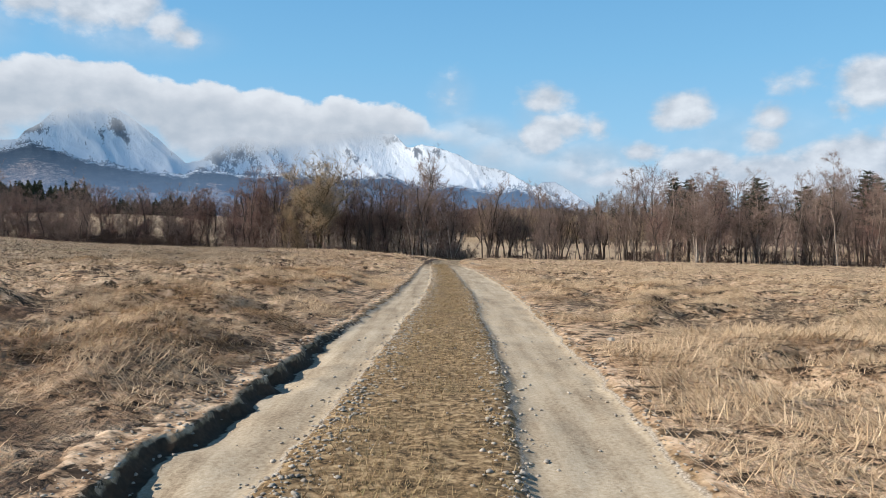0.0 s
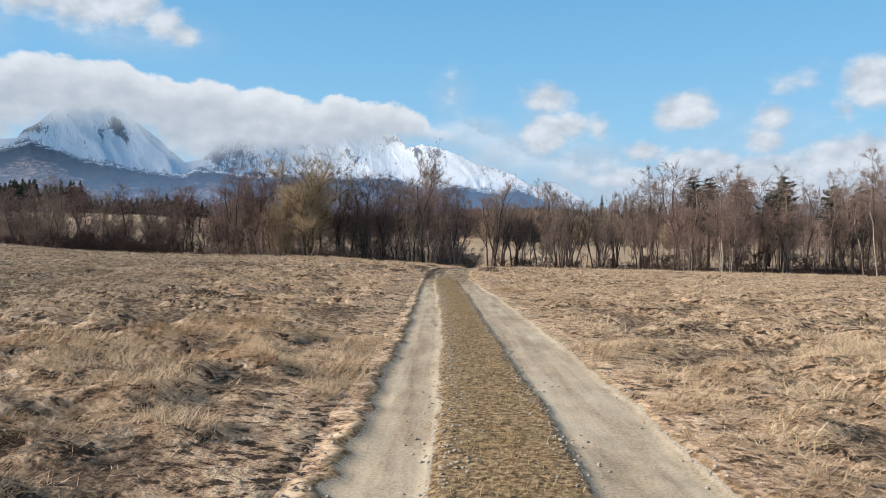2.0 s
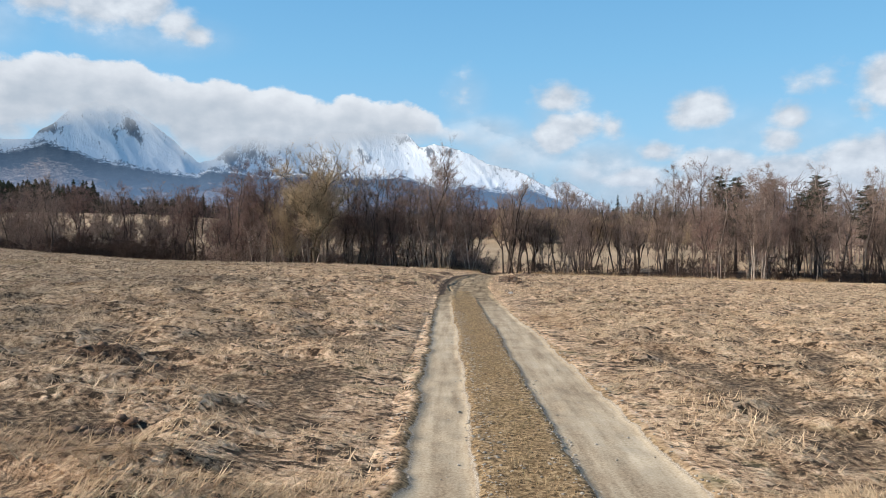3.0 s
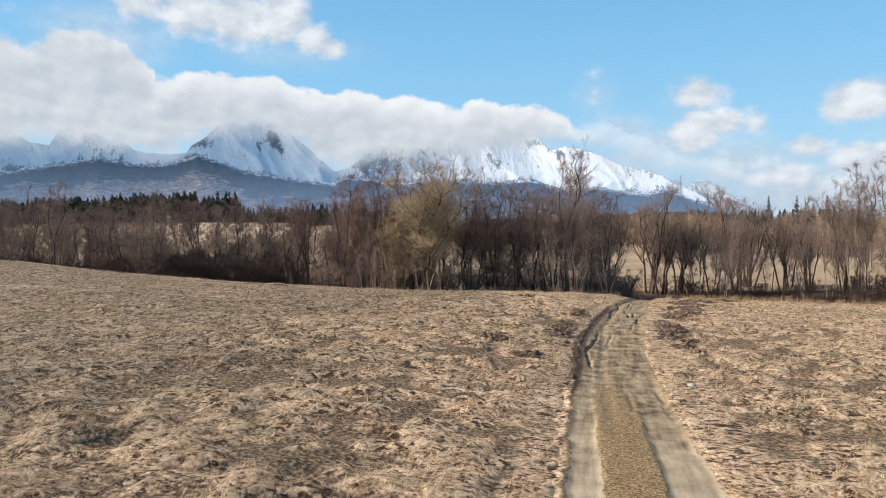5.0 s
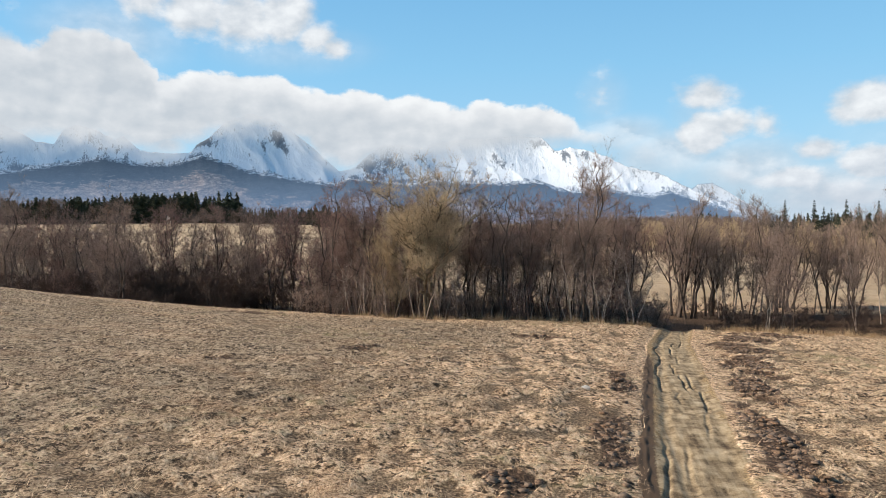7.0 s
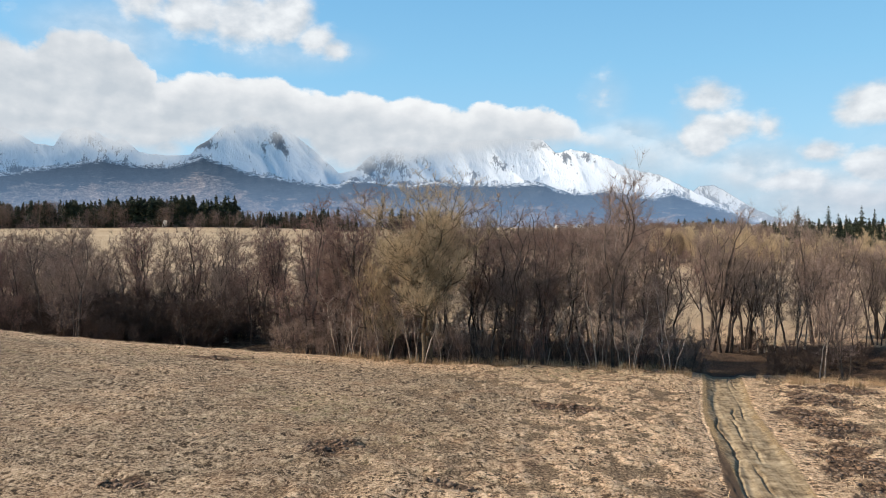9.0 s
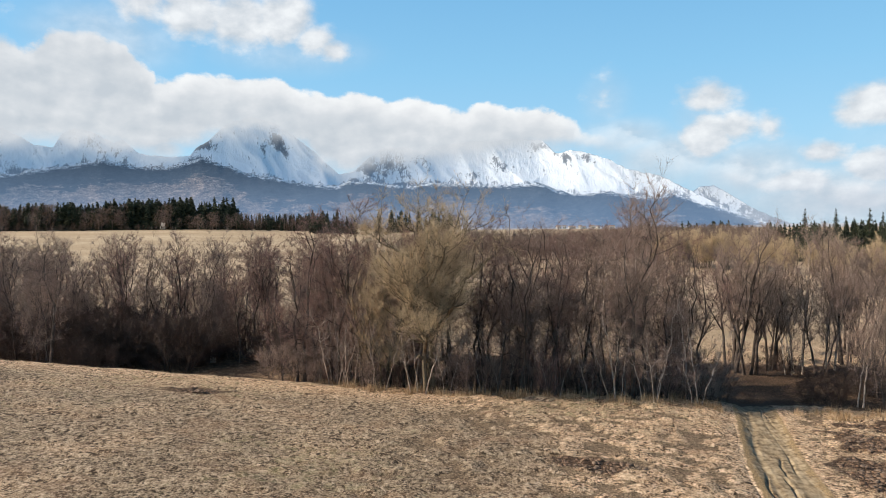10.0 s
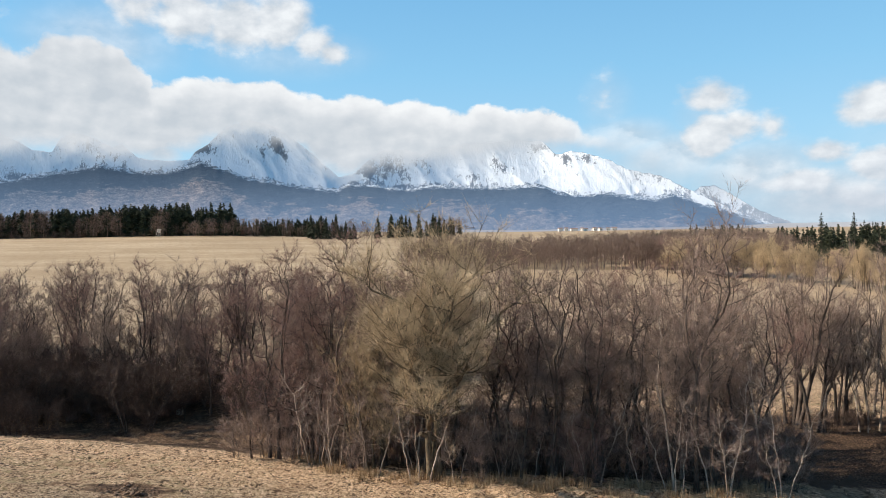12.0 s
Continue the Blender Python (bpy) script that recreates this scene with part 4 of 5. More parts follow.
def bare_tree(name, seed, height, stems, r0, foot, lean, limbs, limb_len, start, flare, lift, subs, twigs, twig_len, twig_r, bark, twig_mat, label, category="tree", droop=0.0, limb_bark=None,
              wander=0.13, forks=0, fork_at=(0.3, 0.6), fork_out=0.45, fork_len=0.5, dome=False, upright=0.12):
    """A leafless tree: each stem a trunk part, and a crown of forks, limbs and fine twigs."""
    rng = np.random.default_rng(seed)
    root = thing(name, 0, 0, 0, label, category)
    limb_geo, twig_geo = [], []
    for k in range(stems):
        a = rng.uniform(0, 2 * math.pi)
        d = np.array([math.cos(a), math.sin(a)])
        h = height * (1 if k == 0 else rng.uniform(0.6, 0.97))
        P = stem_path(rng, d * foot * rng.uniform(0.4, 1) * (stems > 1), h, d * lean * rng.uniform(0.2, 1.3), wander, 14)
        t = np.linspace(0, 1, len(P))
        r = r0 * (h / height) * rng.uniform(0.75, 1.1)
        R = r * (1 - t) ** (1.5 if dome else 0.8) + 0.012
        R[0] *= 1.45
        V, F = tubes(P[None], R[None], 7 if r0 > 0.05 else 4)
        place("trunk", mesh_np("trunk", V, F, True), bark, root)
        hosts = [(P, r, start)]
        for j in range(forks):
            s0 = fork_at[0] + (fork_at[1] - fork_at[0]) * (j + rng.uniform(0, 1)) / forks
            O, _ = along(P[None], np.array([[s0]]))
            az = a + 2.4 * j + rng.normal(0, 0.3)
            w = np.linspace(0, 1, 9)
            ln = fork_len * h * (1 - 0.55 * s0) * rng.uniform(0.8, 1.15)
            o = fork_out * rng.uniform(0.7, 1.3)
            side = np.stack([math.cos(az) * np.sin(w * 1.25) * o, math.sin(az) * np.sin(w * 1.25) * o, w ** 1.15 - (0.45 * o * w ** 2 if dome else 0)], 1)
            Q = O[0] + side * ln + np.cumsum(rng.normal(size=(9, 3)), 0) * wander * ln / 10 * w[:, None]
            rf = (0.8 if dome else 0.62) * r * (1 - s0) ** 0.7
            limb_geo.append(tubes(Q[None], (rf * (1 - w) ** 0.8 + 0.012)[None], 6))
            hosts.append((Q, rf, 0.15))
        for H, r, st in hosts:
            s = np.sort(rng.uniform(st, 0.98, limbs))
            L0, D0 = along(H[None], s[None])
            az = np.arange(limbs) * 2.4 + rng.uniform(0, 6)
            out = np.stack([np.cos(az), np.sin(az), np.full(limbs, flare)], 1) + 0.35 * rng.normal(size=(limbs, 3))
            q = (s - st) / (1 - st)
            length = limb_len * (0.45 + 0.62 * np.sin(np.pi * np.clip(q * 0.9 + 0.12, 0, 1))) * rng.uniform(0.55, 1.25, limbs)
            u = np.linspace(0, 1, 5)
            path = L0[0][:, None] + (unit(out)[:, None] * u[None, :, None] + np.array([0, 0, 1.0]) * (lift * u[None, :, None] ** 2)) * length[:, None, None]
            path = path + 0.08 * length[:, None, None] * rng.normal(size=path.shape) * u[None, :, None]
            lr = (0.36 * r * (1 - s) ** 0.7 + 0.016)[:, None] * (1 - 0.85 * u)[None]
            limb_geo.append(tubes(path, lr, 5 if r0 > 0.2 else 3))
            ss = rng.uniform(0.22, 1.0, (limbs, subs))
            S0, SD = along(path, ss)
            sd = scatter_dirs(rng, SD.reshape(-1, 3), 0.75, 0.15)
            sl = (length[:, None] * (0.6 - 0.3 * ss) * rng.uniform(0.6, 1.3, ss.shape)).reshape(-1)
            v = np.linspace(0, 1, 3)
            sp = S0.reshape(-1, 1, 3) + sd[:, None] * v[None, :, None] * sl[:, None, None]
            sp = sp + 0.06 * sl[:, None, None] * rng.normal(size=sp.shape) * v[None, :, None]
            sp[..., 2] -= droop * v[None] ** 2 * sl[:, None]
            if r0 > 0.2:
                limb_geo.append(tubes(sp, np.full((len(sp), 1), twig_r * 1.9) * (1 - 0.6 * v)[None], 3))
            else:
                limb_geo.append(slivers(rng, sp[:, 0], sp[:, 2] - sp[:, 0], np.full(len(sp), twig_r * 1.7)))
            for paths, count in ((sp, twigs), (path, twigs)):
                q = rng.uniform(0.1, 1.0, (len(paths), count))
                T0, TD = along(paths, q)
                td = scatter_dirs(rng, TD.reshape(-1, 3), 0.75, upright - droop)
                ln = twig_len * rng.uniform(0.35, 1.25, len(td))
                twig_geo.append(slivers(rng, T0.reshape(-1, 3), td * ln[:, None], np.full(len(td), twig_r)))
    n = sum(len(f) for _, f in limb_geo)
    V, F = join(limb_geo + twig_geo)
    crown = place("crown", mesh_np("crown", V, F), limb_bark or bark, root, "bare limbs and fine leafless twigs")
    crown.data.materials.append(twig_mat)
    crown.data.polygons.foreach_set("material_index", np.where(np.arange(len(F)) < n, 0, 1).astype(np.int32))
    return root


def conifer(name, seed, height, width, bare, tiers, label, droop=0.35, per=9):
    """A spruce or pine: trunk and whorls of drooping needle sprays."""
    rng = np.random.default_rng(seed)
    root = thing(name, 0, 0, 0, label, "tree")
    P = stem_path(rng, (0, 0), height, (0.01, 0.01), 0.01)
    V, F = tubes(P[None], (0.018 * height * (1 - np.linspace(0, 1, len(P))) + 0.02)[None], 7)
    place("trunk", mesh_np("trunk", V, F, True), M_BARK_DARK, root)
    n = tiers * per
    s = np.sort(rng.uniform(0, 1, n)) ** 1.1
    az = np.arange(n) * 2.4 + 0.5 * rng.normal(size=n)
    ln = (width * (1 - s) ** 0.8 + 0.2) * rng.uniform(0.55, 1.15, n)
    if bare > 0.3:
        ln = width * np.sin(np.clip(s * 0.85 + 0.12, 0, 1) * math.pi) ** 0.6 * rng.uniform(0.5, 1.1, n)
    O = np.stack([0 * s, 0 * s, height * (bare + (1 - bare) * s)], 1)
    out = np.stack([np.cos(az), np.sin(az), 0 * az], 1)
    D = out * ln[:, None] + np.array([0, 0, 1.0]) * (-droop * ln + 0.15 * rng.normal(size=n))[:, None]
    geo = [spikes(O, D, 0.02 * ln + 0.02)]
    m = 14
    f = rng.uniform(0.15, 1.0, (n, m))
    P2 = (O[:, None] + D[:, None] * f[..., None]).reshape(-1, 3)
    side = np.stack([-np.sin(az), np.cos(az), 0 * az], 1)[:, None] * rng.choice([-1.0, 1.0], (n, m, 1))
    tip = D[:, None] * 0.16 + (side * 0.7 + 0.35 * rng.normal(size=(n, m, 3)) + np.array([0, 0, -0.25])) * (0.30 * ln[:, None, None] * (1.2 - f[..., None]) + 0.12)
    geo.append(slivers(rng, P2, tip.reshape(-1, 3), np.repeat(0.045 * ln + 0.05, m)))
    V, F = join(geo)
    place("crown", mesh_np("crown", V, F), M_NEEDLE, root, "dark green needle sprays")
    return root


def put(root, x, y, size=1.0, turn=0.0, sink=0.0, group="", tall=1.0):
    root.matrix_basis = Matrix.Translation((x, y, field_z(x, y) - sink)) @ Matrix.Rotation(turn, 4, "Z") @ Matrix.Diagonal((size, size, size * tall, 1))
    if group:
        root["group"] = group
    return root


def again(root, x, y, size=1.0, turn=0.0, tall=1.0, group=""):
    m = Matrix.Translation((x, y, field_z(x, y))) @ Matrix.Rotation(turn, 4, "Z") @ Matrix.Diagonal((size, size, size * tall, 1))
    made = copy_thing(root, Matrix.Identity(4))
    made.matrix_basis = m
    if group:
        made["group"] = group
    return made


ALDER = "leafless dark alder with several thin leaning stems"
BIRCH = "slender leafless birch with a pale trunk"
SHRUB = "bare thicket shrub of dense dark twigs"
alders = [bare_tree("alder_tree", 10 + k, 13.5, n, 0.125, 1.3, lean, 12, 2.3, 0.24, 0.45, 0.35, 5, 13, 0.85, 0.0072, M_BARK_DARK, tw, ALDER, wander=0.42, forks=f, fork_at=(0.38, 0.7), fork_out=0.30, fork_len=0.52, upright=0.25)
          for k, (n, f, lean, tw) in enumerate(((2, 2, 0.10, M_TWIG_DARK), (3, 1, 0.14, M_TWIG_DARK), (1, 4, 0.06, M_TWIG_RED), (2, 2, 0.16, M_TWIG_GREY), (2, 2, 0.10, M_TWIG_RED)))]
tall_alder = bare_tree("alder_tree", 16, 14.5, 2, 0.12, 1.2, 0.04, 26, 2.3, 0.28, 0.15, 0.10, 5, 18, 0.65, 0.0066, M_BARK_DARK, M_TWIG_RED, "tall leafless alder with level layered branches", wander=0.2)
birches = [bare_tree("birch_tree", 30 + k, 15.0, n, 0.105, 1.3, 0.10, 14, 2.3, 0.33, 0.6, 0.35, 5, 26, 0.85, 0.0062, M_BARK_PALE, M_TWIG_GREY, BIRCH, droop=0.10, limb_bark=M_BARK_DARK, wander=0.3, forks=1, fork_at=(0.35, 0.6), fork_out=0.22, upright=0.2)
           for k, n in enumerate((1, 2, 3))]
saplings = [bare_tree("birch_tree", 35 + k, 8.0, n, 0.046, 0.9, 0.26, 11, 1.4, 0.36, 0.5, 0.30, 4, 12, 0.6, 0.0048, M_BARK_PALE, M_TWIG_GREY, "young leaning birch with pale bare stems", limb_bark=M_BARK_PALE, wander=0.35)
            for k, n in enumerate((2, 3, 1))]
slims = [bare_tree("ash_tree", 40 + k, 12.0, n, r, 0.9, 0.24, 9, 2.0, 0.35, 0.8, 0.5, 5, 18, 0.85, 0.0062, M_BARK_PALE if k == 1 else M_BARK_DARK, M_TWIG_GREY, "leafless multi-stem tree with steeply rising branches", limb_bark=M_BARK_DARK, wander=0.30, forks=2, fork_at=(0.25, 0.5), fork_out=0.34, fork_len=0.62, upright=0.4)
         for k, (n, r) in enumerate(((4, 0.17), (2, 0.10), (3, 0.12)))]
shrubs = [bare_tree("shrub", 50 + k, 4.2, 6, 0.026, 1.3, 0.34, 6, 1.6, 0.10, 0.6, 0.45, 3, 20, 0.75, 0.0075, M_BARK_DARK, tw, SHRUB, "shrub", wander=0.3, upright=0.35)
          for k, tw in enumerate((M_TWIG_DARK, M_TWIG_RED, M_TWIG_GREY))]
thickets = [bare_tree("shrub", 55 + k, 4.6, 7, 0.03, 1.7, 0.36, 6, 1.8, 0.05, 0.4, 0.4, 3, 24, 0.85, 0.0105, M_BARK_DARK, M_TWIG_DEEP, "dense thorn shrub, its twigs coloured blackish for deep shade", "shrub", wander=0.3, upright=0.3) for k in range(2)]
golds = [bare_tree("osier_tree", 60 + k, 9.0, 5, 0.11, 0.8, 0.26, 12, 2.6, 0.2, 0.8, 0.8, 6, 22, 1.1, 0.011, M_BARK_WILLOW, M_TWIG_GOLD, "young willow with yellow-brown leafless twigs", upright=0.7) for k in range(2)]
spruces = [conifer("spruce_tree", 70, 24, 4.2, 0.05, 30, "tall dark green spruce at the wood edge"), conifer("spruce_tree", 71, 20, 3.8, 0.08, 26, "tall dark green spruce at the wood edge")]
pines = [conifer("pine_tree", 72, 16.5, 2.7, 0.36, 22, "pine with a dark crown above a bare trunk", -0.15, 10)]

# the great willow in the middle of the belt
willow = bare_tree("willow_tree", 5, 14.6, 2, 0.42, 0.35, 0.05, 15, 2.7, 0.40, 0.35, 0.6, 6, 17, 1.0, 0.0066, M_BARK_WILLOW, M_TWIG_GOLD, "great spreading willow with yellow-brown leafless twigs",
                   wander=0.30, forks=10, fork_at=(0.32, 0.80), fork_out=0.78, fork_len=0.48, dome=True, upright=0.55)
put(willow, -19.4, 117.6, 1.10, 0.8, tall=0.93)
# the broken limb low on its trunk
bm = bmesh.new()
bmesh.ops.create_cone(bm, cap_ends=True, segments=9, radius1=0.20, radius2=0.14, depth=1.1, matrix=Matrix.Translation((-0.45, -0.25, 2.75)) @ Matrix.Rotation(radians(-62), 4, "Y"))
for v in bm.verts:
    v.co += 0.05 * noise.noise_vector(v.co * 3)
part("limb_stub", bm, M_BARK_WILLOW, willow, "broken grey limb stub")

rng = random.Random(4)


def fill(kinds, count, x0, x1, y0, y1, lo, hi, group, skip=None, tall=1.0):
    """Stand copies about a strip of the plan, spaced out along it."""
    for k in range(count):
        for _ in range(20):
            x, y = x0 + (x1 - x0) * (k + rng.uniform(0, 1)) / count, rng.uniform(y0, y1)
            if not (skip and skip(x, y)):
                again(rng.choice(kinds), x, y, rng.uniform(lo, hi), rng.uniform(0, 6.28), rng.uniform(0.92, 1.1) * tall, group)
                break


near_road = lambda x, y: abs(x - float(road_x(np.array(y)))) < 3.2
# first of each kind stands in the belt too
spots = [(-12.5, 119.5), (-8.6, 121), (-23.5, 121.5), (-2.5, 119), (-28, 123)]
for t, (x, y) in zip(alders, spots):
    put(t, x, y, rng.uniform(1.0, 1.2), rng.uniform(0, 6), group="trees of the stream belt")
for t, (x, y) in zip(birches, ((-4.8, 117.3), (-31.5, 124.5), (41, 121))):
    put(t, x, y, 0.72 if x < 0 else 1.0, rng.uniform(0, 6), group="trees of the stream belt")
for t, (x, y) in zip(slims, ((7.6, 142), (15, 145), (20.5, 148))):
    put(t, x, y, 1.25, rng.uniform(0, 6), group="trees of the stream belt")
put(tall_alder, -43.5, 143, 1.05, 0.5, group="trees of the stream belt")
for t, (x, y) in zip(saplings, ((-2.2, 116.2), (-27.5, 119.3), (1.2, 117.5))):
    put(t, x, y, 1.0, rng.uniform(0, 6), group="young birches")
for t, (x, y) in zip(thickets, ((-62, 131), (-50, 133))):
    put(t, x, y, 1.4, rng.uniform(0, 6), group="thicket shrubs")
for t, (x, y) in zip(shrubs, ((-16, 118), (-10, 118.2), (-26, 122))):
    put(t, x, y, 0.9, rng.uniform(0, 6), group="thicket shrubs")
for t, (x, y) in zip(golds, ((66, 300), (-23.5, 119.2))):
    put(t, x, y, 1.1 if x > 0 else 0.9, 1.0, group="yellow willows")
put(spruces[0], 93, 398, 0.92, group="spruces")
put(spruces[1], 97.5, 400, 0.95, 1.0, group="spruces")
put(pines[0], 58, 141, 1.0, group="pines")

# middle grove
fill(alders, 22, -33, 0.5, 119, 125, 0.78, 1.10, "trees of the stream belt", near_road)
fill(alders, 20, -36, 3.5, 125, 137, 0.82, 1.12, "trees of the stream belt", near_road)
fill([birches[0], slims[1]], 7, -33, 3.0, 118.5, 123, 0.7, 0.95, "trees of the stream belt", near_road)
fill(saplings, 15, -29, 3.0, 115.8, 119.5, 0.6, 1.05, "young birches", near_road)
fill(shrubs, 44, -34, 3.5, 117.6, 128, 0.5, 1.0, "thicket shrubs", near_road)
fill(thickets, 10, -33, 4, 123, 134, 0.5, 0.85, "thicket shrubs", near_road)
by_track = lambda x, y: abs(x - float(road_x(np.array(y)))) < 2.3
fill(shrubs, 9, -1, 4.5, 120, 131, 0.6, 1.0, "thicket shrubs", by_track)
fill(alders, 3, -1, 4.0, 122, 134, 0.75, 0.95, "trees of the stream belt", by_track)
# left belt behind the stream
fill(alders, 48, -116, -34, 138, 147, 0.85, 1.08, "trees of the stream belt")
fill(alders, 34, -120, -34, 147, 162, 0.85, 1.08, "trees of the stream belt")
fill(thickets, 26, -78, -50, 133.5, 140, 1.0, 1.4, "thicket shrubs")
fill(thickets, 36, -95, -36, 135, 146, 0.7, 1.2, "thicket shrubs")
fill(shrubs[:2], 36, -110, -36, 138, 152, 0.9, 1.5, "thicket shrubs")
fill([alders[2], alders[4]], 9, -130, -40, 155, 185, 0.7, 0.95, "trees of the stream belt")
again(tall_alder, -40.8, 145, 1.02, 2.5, 1.0, "trees of the stream belt")
again(tall_alder, -58, 148, 0.9, 1.5, 1.0, "trees of the stream belt")
# the belt's nearer end
fill(alders, 15, -104, -57, 121, 134, 0.85, 1.05, "trees of the stream belt")
fill(thickets, 14, -100, -55, 126, 136, 0.7, 1.1, "thicket shrubs")
# right of the track, thin belt with the field showing through
fill(slims, 12, 11, 36, 140, 156, 0.85, 1.1, "trees of the stream belt", near_road)
fill([alders[0], slims[1], alders[3]], 9, 13, 38, 124, 150, 0.65, 0.9, "trees of the stream belt", near_road)
for x, y, s in ((9.2, 140.5, 1.0), (11.8, 143.5, 0.95), (10.4, 148, 0.85), (13.4, 141, 0.8)):
    again(slims[rng.randrange(3)], x, y, s, rng.uniform(0, 6), 1.0, "trees of the stream belt")
for x, y, s in ((10.6, 139.5, 0.5), (12.8, 144.5, 0.55), (9.0, 146, 0.5)):
    again(thickets[rng.randrange(2)], x, y, s, rng.uniform(0, 6), 1.0, "thicket shrubs")
fill(thickets, 16, 10, 40, 126, 142, 0.35, 0.7, "thicket shrubs", near_road)
# tall wood to the right
fill(birches, 34, 33, 86, 120, 146, 0.93, 1.2, "trees of the stream belt")
fill(alders, 24, 33, 92, 124, 152, 0.92, 1.2, "trees of the stream belt")
fill(pines, 11, 44, 92, 138, 156, 0.85, 1.05, "pines")
fill(thickets, 16, 34, 84, 121, 140, 0.6, 1.1, "thicket shrubs")
# edge of the far wood to the right
for x, y, s in ((81, 398, 0.92), (106, 398, 1.12), (100, 398, 0.92), (113, 404, 0.86), (119, 398, 0.9), (126, 402, 0.95), (134, 400, 1.0), (142, 402, 0.95), (87, 408, 0.66), (75, 410, 0.55), (116, 384, 0.6), (110, 392, 0.65), (69, 412, 0.5), (60, 424, 0.52)):
    again(spruces[rng.randrange(2)], x, y, s, rng.uniform(0, 6), 1.0, "spruces")
# yellow willows along the rounded far edge of the field
for k in range(30):
    q = k / 29
    x, y = 20 + 50 * q + rng.uniform(-2, 2), 368 - 30 * q - 62 * max(0, q - 0.55) / 0.45 * q + rng.uniform(0, 16)
    again(golds[k % 2], x, y, rng.uniform(1.05, 1.5), rng.uniform(0, 6), rng.uniform(0.9, 1.1), "yellow willows")
fill(golds, 8, 68, 100, 262, 290, 0.8, 1.2, "yellow willows")


def far_bare(rng, h):
    """A light far tree: a trunk and a haze of twigs."""
    geo = [tubes(np.array([[(0, 0, 0), (0.1, 0, h * 0.5), (0, 0.1, h)]]), np.array([[0.16, 0.1, 0.02]]), 4)]
    n = 230
    z = h * rng.uniform(0.25, 1.0, n)
    a = rng.uniform(0, 6.28, n)
    r = h * 0.32 * np.sqrt(rng.uniform(0, 1, n)) * np.sin(np.clip(z / h, 0.1, 0.97) * math.pi) ** 0.6
    P = np.stack([r * np.cos(a), r * np.sin(a), z], 1)
    D = np.stack([0.7 * np.cos(a), 0.7 * np.sin(a), np.full(n, 0.7)], 1) + 0.45 * rng.normal(size=(n, 3))
    geo.append(slivers(rng, P, D * h * 0.12, np.full(n, 0.065)))
    return join(geo)


def far_fir(rng, h):
    geo = [spikes(np.zeros((1, 3)), np.array([[0, 0, h]]), np.array([0.2]))]
    n = 190
    s = rng.uniform(0, 1, n) ** 1.1
    az = rng.uniform(0, 6.28, n)
    ln = h * 0.19 * (1 - s) ** 0.6 * rng.uniform(0.45, 1.3, n) + 0.35
    D = np.stack([np.cos(az) * ln, np.sin(az) * ln, -0.35 * ln * rng.uniform(0.2, 1.6, n)], 1)
    P = np.stack([np.zeros(n), np.zeros(n), h * (0.08 + 0.90 * s)], 1)
    geo.append(slivers(rng, P, D, 0.26 * ln + 0.12))
    return join(geo)


def far_wood(name, maker, seed, count, spread_fn, lo, hi, material, label):
    r = np.random.default_rng(seed)
    kinds = [maker(r, 1.0 * 15) for _ in range(5)]
    pieces = []
    for _ in range(count):
        x, y = spread_fn(r)
        V, F = kinds[r.integers(5)]
        s, a = (lo + (hi - lo) * np.clip(0.5 + 0.55 * float(vnoise(x / 45, y / 90, seed)) + 0.3 * r.normal(), 0, 1)) / 15, r.uniform(0, 6.28)
        c, d = math.cos(a) * s, math.sin(a) * s
        pieces.append((np.stack([V[:, 0] * c - V[:, 1] * d + x, V[:, 0] * d + V[:, 1] * c + y, V[:, 2] * s + float(land(np.array(x), np.array(y))) - 0.3], 1), F))
    V, F = join(pieces)
    tagged(place(name, mesh_np(name, V, F), material), label, "woodland", kind="stuff")


box = lambda x0, x1, y0, y1: (lambda r: (r.uniform(x0, x1), r.uniform(y0, y1)))


def clumped(x0, x1, y0, y1, scale, cut, seed):
    """Places that gather in clumps, as a wood of mixed age does."""
    def pick(r):
        while True:
            x, y = r.uniform(x0, x1), r.uniform(y0, y1)
            if float(vnoise(x / scale, y / scale, seed)) + 0.4 * r.normal() > cut:
                return x, y
    return pick


far_wood("far_conifer_wood", far_fir, 1, 330, clumped(-760, -500, 744, 800, 40, -0.5, 81.0), 18, 31, M_NEEDLE, "dark conifer wood beyond the far field")
far_wood("far_conifer_wood", far_fir, 9, 250, clumped(-505, -372, 744, 805, 24, -0.35, 82.0), 22, 34, M_NEEDLE, "tall old clump of dark conifers beyond the far field")
far_wood("far_conifer_wood", far_fir, 13, 190, clumped(-385, -262, 738, 790, 20, -0.4, 87.0), 9, 18, M_NEEDLE, "young dark conifers at the end of the far wood")
far_wood("far_conifer_wood", far_fir, 14, 60, clumped(-262, -130, 700, 780, 16, 0.2, 88.0), 12, 22, M_NEEDLE, "loose clumps of dark conifers beyond the far field")
far_wood("far_bare_wood", far_bare, 2, 200, clumped(-760, -420, 738, 775, 26, 0.0, 83.0), 16, 27, M_TWIG_FAR, "brown leafless wood beyond the far field")
far_wood("far_bare_wood", far_bare, 15, 110, clumped(-420, -120, 720, 770, 26, -0.1, 89.0), 8, 17, M_TWIG_FAR, "brown leafless wood thinning out beyond the far field")
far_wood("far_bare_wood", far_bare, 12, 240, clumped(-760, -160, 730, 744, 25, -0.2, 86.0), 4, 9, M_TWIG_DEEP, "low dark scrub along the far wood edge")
far_wood("far_bare_wood", far_bare, 3, 620, box(-95, 76, 392, 462), 9, 14, M_TWIG_FAR, "reddish-brown leafless wood behind the belt")
